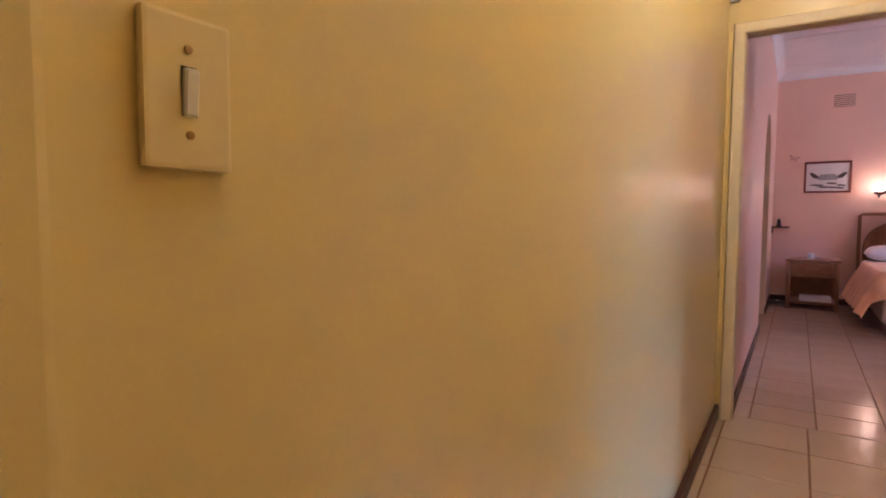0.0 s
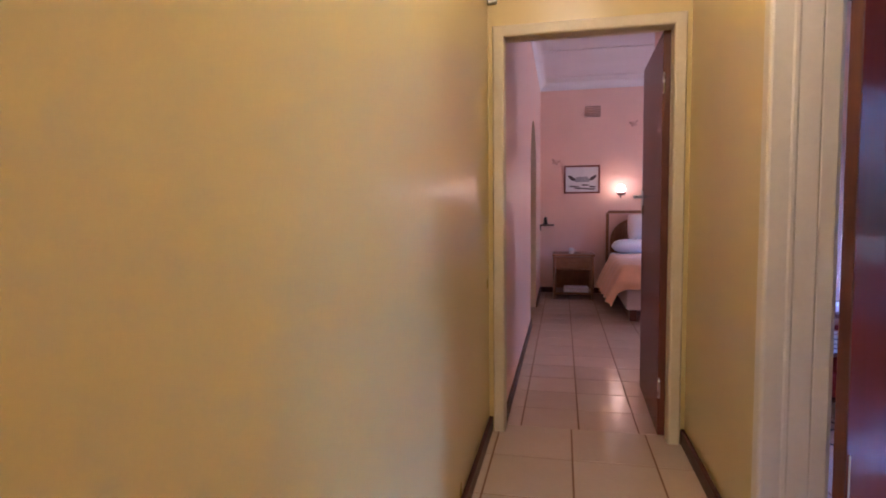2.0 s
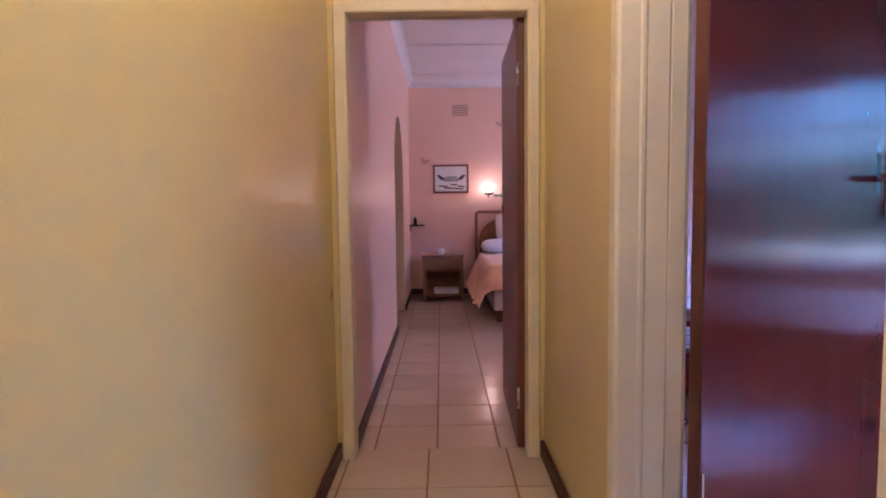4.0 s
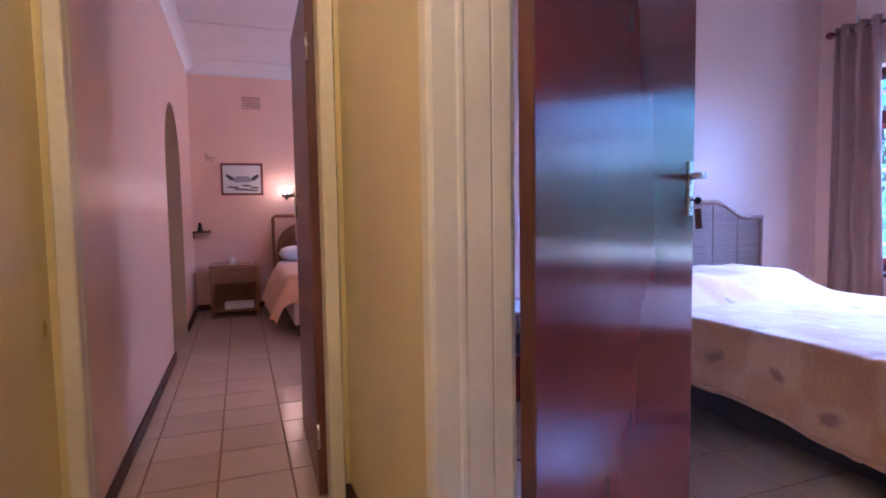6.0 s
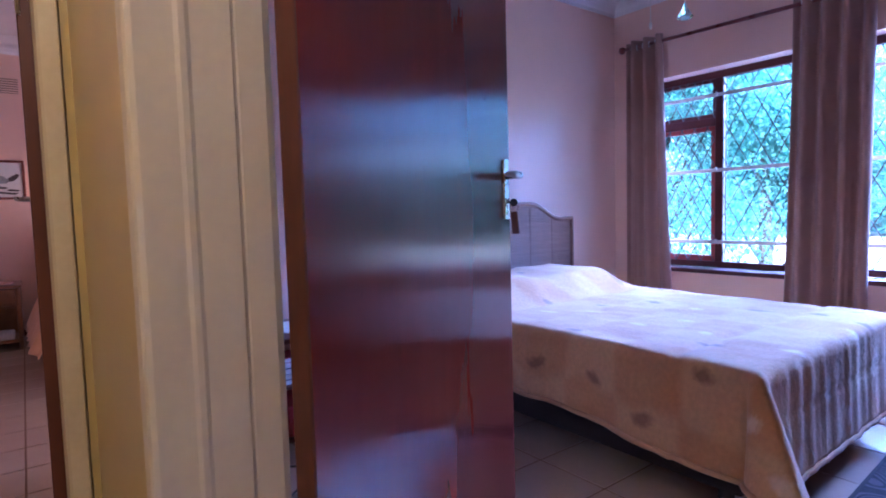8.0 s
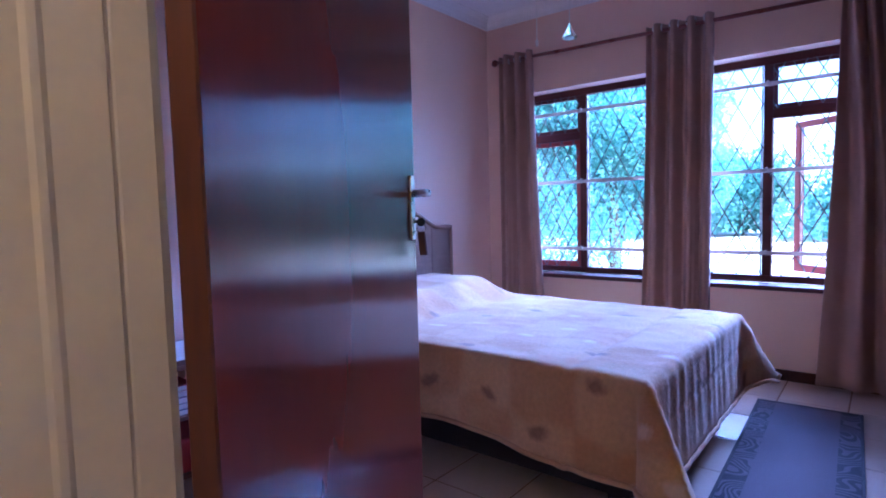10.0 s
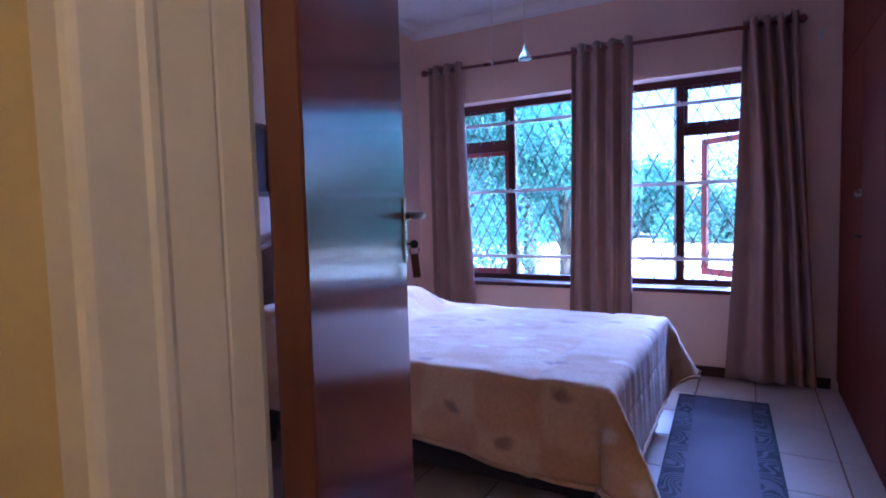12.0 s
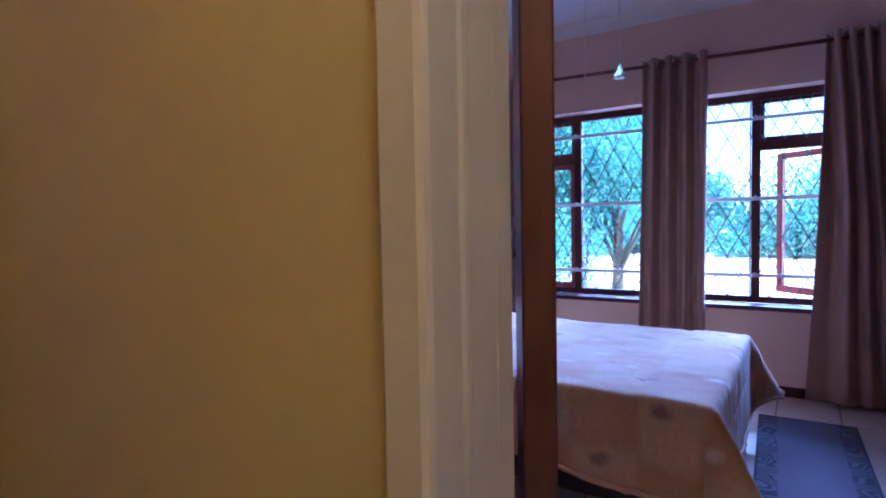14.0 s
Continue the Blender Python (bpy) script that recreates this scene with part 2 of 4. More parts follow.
    gate.inputs[1].default_value = 0.65
    nt.links.new(pick.outputs[0], gate.inputs[0])
    mul = nt.nodes.new("ShaderNodeMath")
    mul.operation = "MULTIPLY"
    nt.links.new(lt.outputs[0], mul.inputs[0])
    nt.links.new(gate.outputs[0], mul.inputs[1])
    tone = nt.nodes.new("ShaderNodeMix")
    tone.data_type = "RGBA"
    tone.inputs[6].default_value, tone.inputs[7].default_value = (0.21, 0.10, 0.05, 1), (0.77, 0.62, 0.48, 1)
    gt = nt.nodes.new("ShaderNodeMath")
    gt.operation = "GREATER_THAN"
    gt.inputs[1].default_value = 0.5
    nt.links.new(pick.outputs[1], gt.inputs[0])
    nt.links.new(gt.outputs[0], tone.inputs[0])
    two = nt.nodes.new("ShaderNodeMix")
    two.data_type = "RGBA"
    soft = nt.nodes.new("ShaderNodeMath")
    soft.operation = "MULTIPLY"
    soft.inputs[1].default_value = 0.75
    nt.links.new(mul.outputs[0], soft.inputs[0])
    nt.links.new(soft.outputs[0], two.inputs[0])
    nt.links.new(mix.outputs[2], two.inputs[6])
    nt.links.new(tone.outputs[2], two.inputs[7])
    pile = nt.nodes.new("ShaderNodeTexNoise")
    pile.inputs["Scale"].default_value, pile.inputs["Detail"].default_value = 55, 6
    nt.links.new(uv.outputs[0], pile.inputs["Vector"])
    hs = nt.nodes.new("ShaderNodeHueSaturation")
    mr = nt.nodes.new("ShaderNodeMapRange")
    mr.inputs[3].default_value, mr.inputs[4].default_value = 0.78, 1.2
    nt.links.new(pile.outputs[0], mr.inputs[0])
    nt.links.new(mr.outputs[0], hs.inputs["Value"])
    nt.links.new(two.outputs[2], hs.inputs["Color"])
    nt.links.new(hs.outputs[0], b.inputs["Base Color"])
    bp = nt.nodes.new("ShaderNodeBump")
    bp.inputs["Strength"].default_value, bp.inputs["Distance"].default_value = 0.5, 0.004
    nt.links.new(pile.outputs[0], bp.inputs["Height"])
    nt.links.new(bp.outputs[0], b.inputs["Normal"])
    return m


def rug_pattern():
    """Grey-blue rug; its two long borders carry dark wavy bands."""
    m = bpy.data.materials.new("zebra_border_rug_pile")
    m.use_nodes = True
    nt = m.node_tree
    b = nt.nodes["Principled BSDF"]
    b.inputs["Roughness"].default_value = 0.95
    tc = nt.nodes.new("ShaderNodeTexCoord")
    sep = nt.nodes.new("ShaderNodeSeparateXYZ")
    nt.links.new(tc.outputs["Object"], sep.inputs[0])
    ab = nt.nodes.new("ShaderNodeMath")
    ab.operation = "ABSOLUTE"
    nt.links.new(sep.outputs[1], ab.inputs[0])
    edge = nt.nodes.new("ShaderNodeMapRange")
    edge.inputs[1].default_value, edge.inputs[2].default_value = 0.150, 0.154
    nt.links.new(ab.outputs[0], edge.inputs[0])
    curl = nt.nodes.new("ShaderNodeTexNoise")
    curl.inputs["Scale"].default_value, curl.inputs["Detail"].default_value = 6.5, 0.0
    nt.links.new(tc.outputs["Object"], curl.inputs["Vector"])
    run = nt.nodes.new("ShaderNodeMath")
    run.operation = "MULTIPLY"
    run.inputs[1].default_value = 105.0
    nt.links.new(sep.outputs[0], run.inputs[0])
    bent = nt.nodes.new("ShaderNodeMath")
    bent.operation = "MULTIPLY_ADD"
    bent.inputs[1].default_value = 62.0
    nt.links.new(curl.outputs[0], bent.inputs[0])
    nt.links.new(run.outputs[0], bent.inputs[2])
    wave = nt.nodes.new("ShaderNodeMath")
    wave.operation = "SINE"
    nt.links.new(bent.outputs[0], wave.inputs[0])
    cut = nt.nodes.new("ShaderNodeMapRange")
    cut.inputs[1].default_value, cut.inputs[2].default_value = -0.25, 0.15
    nt.links.new(wave.outputs[0], cut.inputs[0])
    mul = nt.nodes.new("ShaderNodeMath")
    mul.operation = "MULTIPLY"
    nt.links.new(edge.outputs[0], mul.inputs[0])
    nt.links.new(cut.outputs[0], mul.inputs[1])
    mix = nt.nodes.new("ShaderNodeMix")
    mix.data_type = "RGBA"
    mix.inputs[6].default_value, mix.inputs[7].default_value = (0.105, 0.078, 0.092, 1), (0.026, 0.021, 0.028, 1)
    nt.links.new(mul.outputs[0], mix.inputs[0])
    nz = nt.nodes.new("ShaderNodeTexNoise")
    nz.inputs["Scale"].default_value = 240
    nt.links.new(tc.outputs["Object"], nz.inputs["Vector"])
    hs = nt.nodes.new("ShaderNodeHueSaturation")
    mr = nt.nodes.new("ShaderNodeMapRange")
    mr.inputs[3].default_value, mr.inputs[4].default_value = 0.6, 1.4
    nt.links.new(nz.outputs[0], mr.inputs[0])
    nt.links.new(mr.outputs[0], hs.inputs["Value"])
    nt.links.new(mix.outputs[2], hs.inputs["Color"])
    nt.links.new(hs.outputs[0], b.inputs["Base Color"])
    bp = nt.nodes.new("ShaderNodeBump")
    bp.inputs["Strength"].default_value, bp.inputs["Distance"].default_value = 0.6, 0.004
    nt.links.new(nz.outputs[0], bp.inputs["Height"])
    nt.links.new(bp.outputs[0], b.inputs["Normal"])
    return m


M_QUILT = patchwork()
M_RUG = rug_pattern()
M_QUILTHEM = shader("tan_blanket_hem", (0.52, 0.29, 0.14), 0.9, vary=0.15, scale=9, fine=120, bump=0.4, sheen=0.3)
M_BIND = shader("dark_rug_binding", (0.035, 0.028, 0.034), 0.9, vary=0.2, scale=20, fine=200, bump=0.4)

# ---- mesh helpers ----


def mesh_of(name, bm, material, smooth=False):
    me = bpy.data.meshes.new(name)
    bmesh.ops.recalc_face_normals(bm, faces=bm.faces)
    bm.to_mesh(me)
    bm.free()
    for m in (material if isinstance(material, (list, tuple)) else [material]):
        me.materials.append(m)
    if smooth:
        for p in me.polygons:
            p.use_smooth = True
    return me


def part(name, bm, material, parent=None, label="", smooth=False):
    ob = new(name, mesh_of(name, bm, material, smooth))
    if parent is not None:
        ob.parent = parent
        ob.matrix_parent_inverse = parent.matrix_world.inverted() if parent.type == "MESH" else Matrix.Identity(4)
    if label:
        ob["label"] = label
    return ob


def empty(name, label, category, at=(0, 0, 0), turn=0.0, group=""):
    ob = new(name)
    ob.empty_display_size = 0.1
    ob.matrix_world = pose(*at, 0, 0, turn)
    return tagged(ob, label, category, group)


def add_box(bm, x0, x1, y0, y1, z0, z1, bevel=0.0, seg=1, m=None):
    r = bmesh.ops.create_cube(bm, size=1.0)
    vs = r["verts"]
    bmesh.ops.scale(bm, vec=(abs(x1 - x0), abs(y1 - y0), abs(z1 - z0)), verts=vs)
    bmesh.ops.translate(bm, vec=((x0 + x1) / 2, (y0 + y1) / 2, (z0 + z1) / 2), verts=vs)
    if m is not None:
        bmesh.ops.transform(bm, matrix=m, verts=vs)
    if bevel:
        es = list({e for v in vs for e in v.link_edges})
        bmesh.ops.bevel(bm, geom=es, offset=bevel, segments=seg, affect="EDGES", profile=0.7)
    return bm


def box(*a, **k):
    return add_box(bmesh.new(), *a, **k)


def add_tube(bm, pts, r, seg=8, cap=True):
    """A round bar along points; r is a number or a list of radii."""
    pts = [Vector(p) for p in pts]
    rings = []
    for i, p in enumerate(pts):
        d = (pts[min(i + 1, len(pts) - 1)] - pts[max(i - 1, 0)]).normalized()
        a = d.orthogonal().normalized() if abs(d.z) < 0.95 else Vector((1, 0, 0))
        a = (Vector((0, 0, 1)).cross(d)).normalized() if abs(d.z) < 0.95 else a
        c = d.cross(a)
        rad = r[i] if isinstance(r, (list, tuple)) else r
        rings.append([bm.verts.new(p + (a * math.cos(2 * math.pi * k / seg) + c * math.sin(2 * math.pi * k / seg)) * rad) for k in range(seg)])
    for u, v in zip(rings, rings[1:]):
        for k in range(seg):
            bm.faces.new((u[k], u[(k + 1) % seg], v[(k + 1) % seg], v[k]))
    if cap:
        bm.faces.new(rings[0][::-1])
        bm.faces.new(rings[-1])
    return bm


def tube(pts, r, seg=8):
    return add_tube(bmesh.new(), pts, r, seg)


def lathe(profile, at=(0, 0, 0), seg=20):
    """A turned body round z from rows of (radius, height)."""
    bm = bmesh.new()
    rings = [[bm.verts.new((at[0] + r * math.cos(2 * math.pi * k / seg), at[1] + r * math.sin(2 * math.pi * k / seg), at[2] + z)) for k in range(seg)] for r, z in profile]
    for u, v in zip(rings, rings[1:]):
        for k in range(seg):
            bm.faces.new((u[k], u[(k + 1) % seg], v[(k + 1) % seg], v[k]))
    bm.faces.new(rings[0][::-1])
    bm.faces.new(rings[-1])
    return bm


def add_sheet(bm, rows):
    """A sheet of quads through rows of points."""
    g = [[bm.verts.new(p) for p in row] for row in rows]
    for a, b in zip(g, g[1:]):
        for k in range(len(a) - 1):
            bm.faces.new((a[k], a[k + 1], b[k + 1], b[k]))
    return g


def structure(name, bm, material, label, category, smooth=False):
    return tagged(part(name, bm, material, None, "", smooth), label, category, "", "structure")


# ---- the plan (metres) ----
HX0, HX1 = -0.388, 0.567         # passage, between its two long walls
BX0, BX1 = 0.711, 4.62          # bedroom with the patchwork bed
BY0, BY1 = 0.30, 4.00
AX0, AY0, AY1 = -0.32, 2.99, 7.87   # far bedroom
DY = 2.90                       # passage face of the far door's wall
TOP = 2.84                      # ceiling
A_L, A_R, A_H = -0.305, 0.487, 2.00   # far door's clear opening
B_N, B_F = 0.970, 1.821         # near bedroom door's clear opening along y
W_Y0, W_Y1, W_Z0, W_Z1 = 1.22, 3.76, 0.615, 2.15   # window opening
HALL_END = -2.60

# ---- walls ----
bm = box(HX0 - 0.15, HX0, HALL_END, DY + 0.02, 0, TOP)
structure("wall_hall_west", bm, M_HALL, "yellow gloss painted passage wall", "wall")
bm = box(HX1, HX1 + 0.055, HALL_END, B_N - 0.05, 0, TOP)
add_box(bm, HX1, HX1 + 0.055, B_F + 0.05, DY + 0.02, 0, TOP)
add_box(bm, HX1, HX1 + 0.055, B_N - 0.05, B_F + 0.05, A_H + 0.05, TOP)
structure("wall_hall_east", bm, M_HALL, "yellow painted passage wall pierced by a bedroom doorway", "wall")
bm = box(HX1 + 0.055, BX0, BY0 - 0.1, B_N - 0.05, 0, TOP)
add_box(bm, HX1 + 0.055, BX0, B_F + 0.05, BY1 + 0.06, 0, TOP)
add_box(bm, HX1 + 0.055, BX0, B_N - 0.05, B_F + 0.05, A_H + 0.05, TOP)
structure("wall_bedroom_west", bm, M_PINK, "pink painted bedroom wall round the doorway", "wall")
bm = box(HX0, A_L - 0.06, DY, DY + 0.05, 0, TOP)
add_box(bm, A_R + 0.06, HX1, DY, DY + 0.05, 0, TOP)
add_box(bm, A_L - 0.06, A_R + 0.06, DY, DY + 0.05, A_H + 0.06, TOP)
structure("wall_hall_north", bm, M_HALL, "yellow painted wall above and beside the far doorway", "wall")
bm = box(AX0 - 0.2, A_L - 0.06, DY + 0.05, AY0, 0, TOP)
add_box(bm, A_R + 0.06, HX1 + 0.05, DY + 0.05, AY0, 0, TOP)
add_box(bm, A_L - 0.06, A_R + 0.06, DY + 0.05, AY0, A_H + 0.06, TOP)
structure("wall_far_bedroom_south", bm, M_PINK, "pink painted wall round the far doorway", "wall")
structure("wall_hall_south", box(HX0 - 0.15, BX0, HALL_END - 0.12, HALL_END, 0, TOP), M_HALL, "plain yellow wall closing the passage", "wall")
structure("wall_bedroom_north", box(BX0, BX1 + 0.2, BY1, BY1 + 0.06, 0, TOP), M_PINK, "pink painted wall behind the rattan headboard", "wall")
structure("wall_far_bedroom_inner", box(HX1 + 0.05, BX1 + 0.2, BY1 + 0.06, BY1 + 0.12, 0, TOP), M_PINK, "plain pink wall of the far bedroom", "wall")
bm = box(HX1 + 0.02, HX1 + 0.055, AY0, BY1 + 0.12, 0, TOP)
structure("wall_far_bedroom_entry", bm, M_PINK, "pink wall beside the open far door", "wall")
structure("wall_bedroom_south", box(BX0, BX1 + 0.2, BY0 - 0.1, BY0, 0, TOP), M_PINK, "plain pink wall behind the wardrobe", "wall")
bm = box(BX1, BX1 + 0.22, BY0, W_Y0, 0, TOP)
add_box(bm, BX1, BX1 + 0.22, W_Y1, BY1, 0, TOP)
add_box(bm, BX1, BX1 + 0.22, W_Y0, W_Y1, 0, W_Z0)
add_box(bm, BX1, BX1 + 0.22, W_Y0, W_Y1, W_Z1, TOP)
structure("wall_bedroom_east", bm, M_PINK, "pink painted wall with a wide window opening", "wall")
structure("wall_far_bedroom_north", box(AX0 - 0.2, BX1 + 0.2, AY1, AY1 + 0.12, 0, TOP), M_PINK, "pink wall with picture, vent and lamp", "wall")
bm = box(BX1, BX1 + 0.22, BY1 + 0.12, 5.0, 0, TOP)
add_box(bm, BX1, BX1 + 0.22, 7.0, AY1, 0, TOP)
add_box(bm, BX1, BX1 + 0.22, 5.0, 7.0, 0, 0.7)
add_box(bm, BX1, BX1 + 0.22, 5.0, 7.0, 2.15, TOP)
structure("wall_far_bedroom_east", bm, M_PINK, "pink wall with the far bedroom's window opening", "wall")


def arch_wall():
    """The far bedroom's left wall with a round-headed opening, built in upright strips over the arch."""
    y0, y1, spring = 5.50, 6.62, 1.55
    rad, n = (y1 - y0) / 2, 20
    xa, xb = AX0, AX0 - 0.20
    bm = box(xb, xa, AY0, y0, 0, TOP)
    add_box(bm, xb, xa, y1, AY1, 0, TOP)
    arc = [((y0 + y1) / 2 - rad * math.cos(math.pi * k / n), spring + rad * 0.95 * math.sin(math.pi * k / n)) for k in range(n + 1)]
    cols = [[bm.verts.new(p) for p in ((xa, y, z), (xb, y, z), (xb, y, TOP), (xa, y, TOP))] for y, z in arc]
    for a, b in zip(cols, cols[1:]):
        for k in range(4):
            f = bm.faces.new((a[k], a[(k + 1) % 4], b[(k + 1) % 4], b[k]))
            f.material_index = 1 if k == 0 else 0
    for f in bm.faces:
        c = f.calc_center_median()
        f.normal_update()
        if abs(f.normal.y) > 0.9 and abs(c.z - TOP / 2) < 0.1 and y0 - 0.01 < c.y < y1 + 0.01:
            f.material_index = 1
    return bm


structure("wall_far_bedroom_west", arch_wall(), [M_PINK, M_TAN], "pink wall with a round-arched opening and tan reveal", "wall")
bm = box(-2.4, -2.28, 4.3, 8.0, 0, TOP)
add_box(bm, -2.28, AX0 - 0.2, 4.18, 4.3, 0, TOP)
add_box(bm, -2.28, AX0 - 0.2, 7.88, 8.0, 0, TOP)
structure("wall_behind_arch", bm, M_PINK, "plain walls closing the space behind the arch", "wall")


def cove(x0, x1, y0, y1, z, d=0.085):
    """A coved cornice round a rectangular room."""
    bm = bmesh.new()
    prof = [(0.0, -d), (0.006, -d), (0.012, -0.06), (0.035, -0.028), (0.065, -0.010), (d, -0.006), (d, 0.0), (0, 0)]
    corners = [(x0, y0, 1, 1), (x1, y0, -1, 1), (x1, y1, -1, -1), (x0, y1, 1, -1)]
    rings = [[bm.verts.new((cx + sx * u, cy + sy * u, z + v)) for u, v in prof] for cx, cy, sx, sy in corners]
    n = len(prof)
    for i in range(4):
        a, b = rings[i], rings[(i + 1) % 4]
        for k in range(n):
            bm.faces.new((a[k], b[k], b[(k + 1) % n], a[(k + 1) % n]))
    return bm


def ceiling(name, x0, x1, y0, y1, strips, label, extra=None):
    bm = box(x0, x1, y0, y1, TOP, TOP + 0.04)
    if extra:
        add_box(bm, *extra, TOP, TOP + 0.04)
    for s in strips:
        add_box(bm, x0, x1, s - 0.018, s + 0.018, TOP - 0.007, TOP - 0.0005, bevel=0.003)
    return structure(name, bm, M_CEIL, label, "ceiling")


ceiling("ceiling_hall", HX0 - 0.15, HX1 + 0.055, HALL_END - 0.12, DY + 0.05, [-1.2, 0.0, 1.2], "white boarded passage ceiling")
ceiling("ceiling_bedroom", HX1 + 0.055, BX1 + 0.22, BY0 - 0.1, BY1 + 0.06, [1.6, 2.8], "white boarded bedroom ceiling with cover strips")
ceiling("ceiling_far_bedroom", -2.4, BX1 + 0.22, BY1 + 0.06, 8.0, [5.03, 6.26, 7.49], "white boarded ceiling with thin cover strips", (-0.6, HX1 + 0.055, DY + 0.05, BY1 + 0.06))
structure("trim_cornice_bedroom", cove(BX0, BX1, BY0, BY1, TOP), M_CEIL, "white coved cornice", "cornice")
structure("trim_cornice_far_bedroom", cove(AX0, BX1, BY1 + 0.12, AY1, TOP), M_CEIL, "white coved cornice", "cornice")
# unseen roof, added to keep direct sun out of the rooms
structure("roof", box(-3.0, 5.05, -3.2, 8.6, TOP + 0.06, TOP + 0.22), M_ROOF, "plain unseen roof slab with an eave, added against the sun", "roof")

# ---- skirting ----


def skirting(name, runs):
    bm = bmesh.new()
    for x0, x1, y0, y1 in runs:
        add_box(bm, x0, x1, y0, y1, 0, 0.072, bevel=0.004)
    structure(name, bm, M_SKIRT, "dark stained timber skirting board", "skirting")


skirting("baseboard_hall", [(HX0, HX0 + 0.020, -0.206, DY), (HX1 - 0.020, HX1, B_F + 0.07, DY), (HX1 - 0.014, HX1, HALL_END, B_N - 0.07),
                            (HX0 + 0.020, A_L - 0.085, DY - 0.014, DY), (A_R + 0.08, HX1 - 0.020, DY - 0.014, DY)])
skirting("baseboard_bedroom", [(BX1 - 0.014, BX1, 0.9, BY1), (BX0, BX1 - 0.014, BY1 - 0.014, BY1), (BX0, BX0 + 0.014, B_F + 0.07, BY1 - 0.014)])
skirting("baseboard_far_bedroom", [(AX0, AX0 + 0.014, AY0, 5.50), (AX0, AX0 + 0.014, 6.62, AY1), (AX0 + 0.014, BX1, AY1 - 0.014, AY1)])

# ---- door frames ----


def frame_section(depth, face=0.055, proud=0.022):
    """Section of a pressed steel frame: u runs into the opening (0 at its clear edge), v through the wall from the passage side."""
    return [(-face, -0.002), (-face, -proud + 0.004), (-face + 0.005, -proud), (-0.010, -proud), (-0.003, -proud + 0.003), (0.0, -proud + 0.010),
            (0.0, 0.036), (0.0025, 0.042), (0.0025, 0.050), (0.0, 0.056), (0.0, depth * 0.76), (-0.002, depth * 0.76 + 0.002), (-0.004, depth * 0.76 + 0.006),
            (-0.003, depth * 0.76 + 0.009), (-0.004, depth + 0.012), (-0.010, depth + 0.024), (-0.018, depth + 0.026), (-face, depth + 0.026), (-face, depth - 0.001)]


def frame_mesh(section, w, h):
    """A frame round an opening w wide and h high, in the plane xz, standing on the floor at x 0..w; v goes along +y."""
    bm = bmesh.new()
    rings = []
    for cx, cz, sx, sz in ((0, 0, 1, 0), (0, h, 1, -1), (w, h, -1, -1), (w, 0, -1, 0)):
        rings.append([bm.verts.new((cx + sx * u, v, cz + sz * u)) for u, v in section])
    n = len(section)
    for a, b in zip(rings, rings[1:]):
        for k in range(n - 1):
            bm.faces.new((a[k], a[k + 1], b[k + 1], b[k]))
    return bm


door_a = empty("door_1", "dark varnished door standing open in a cream steel frame", "door")
door_a["kind"] = "structure"
bm = frame_mesh(frame_section(AY0 - DY), A_R - A_L, A_H)
bmesh.ops.translate(bm, vec=(A_L, DY, 0), verts=bm.verts)
part("door_frame", bm, M_FRAME, door_a, "cream enamelled steel frame")
door_b = empty("door_2", "glossy red-brown door standing open in an off-white steel frame", "door")
door_b["kind"] = "structure"
bm = frame_mesh(frame_section(BX0 - HX1), B_F - B_N, A_H)
bmesh.ops.transform(bm, matrix=Matrix.Translation((HX1, B_N, 0)) @ Matrix(((0, 1, 0, 0), (1, 0, 0, 0), (0, 0, 1, 0), (0, 0, 0, 1))), verts=bm.verts)
part("door_frame", bm, M_FRAME2, door_b, "off-white enamelled steel frame")


def door_leaf(parent, m, length, flip):
    """A flush door. x along the leaf from its hinges, the face at y=0, its thickness towards +y."""
    bm = bmesh.new()
    add_box(bm, 0.0, length, 0.0, 0.040, 0.008, 2.00, bevel=0.003)
    for f in bm.faces:
        if abs(f.normal.y) < 0.9:
            f.material_index = 1
    bmesh.ops.transform(bm, matrix=m, verts=bm.verts)
    leaf = part("door_leaf", bm, [M_DOOR, M_DOORE], parent, "glossy red-brown varnished flush leaf")
    for side in ((-1, 1) if flip else (-1,)):
        y = 0.0 if side < 0 else 0.040
        bm = box(length - 0.058, length - 0.022, y + side * 0.007, y, 1.100, 1.267, bevel=0.003, seg=2)
        add_box(bm, length - 0.045, length - 0.035, y + side * 0.009, y + side * 0.006, 1.140, 1.155)
        bmesh.ops.transform(bm, matrix=m, verts=bm.verts)
        plate = part("handle_plate", bm, M_CHROME, leaf, "chrome handle plate")
        bm = tube([(length - 0.040, y, 1.220), (length - 0.040, y + side * 0.034, 1.220), (length - 0.044, y + side * 0.044, 1.220), (length - 0.056, y + side * 0.050, 1.220),
                   (length - 0.10, y + side * 0.052, 1.221), (length - 0.150, y + side * 0.049, 1.218)], [0.011, 0.009, 0.0095, 0.010, 0.009, 0.007], 12)
        bmesh.ops.transform(bm, matrix=m, verts=bm.verts)
        part("handle", bm, M_CHROME, leaf, "chrome lever handle", smooth=True)
    for z in (0.25, 1.75):
        bm = tube([(-0.004, 0.036, z - 0.05), (-0.004, 0.036, z + 0.05)], 0.006, 8)
        bmesh.ops.transform(bm, matrix=m, verts=bm.verts)
        part("hinge", bm, M_CHROME, leaf, "steel butt hinge", smooth=True)
    return leaf


LEAF_B = pose(0.755, 1.783, 0, 0, 0, 26.1)
leaf_b = door_leaf(door_b, LEAF_B, 0.877, True)
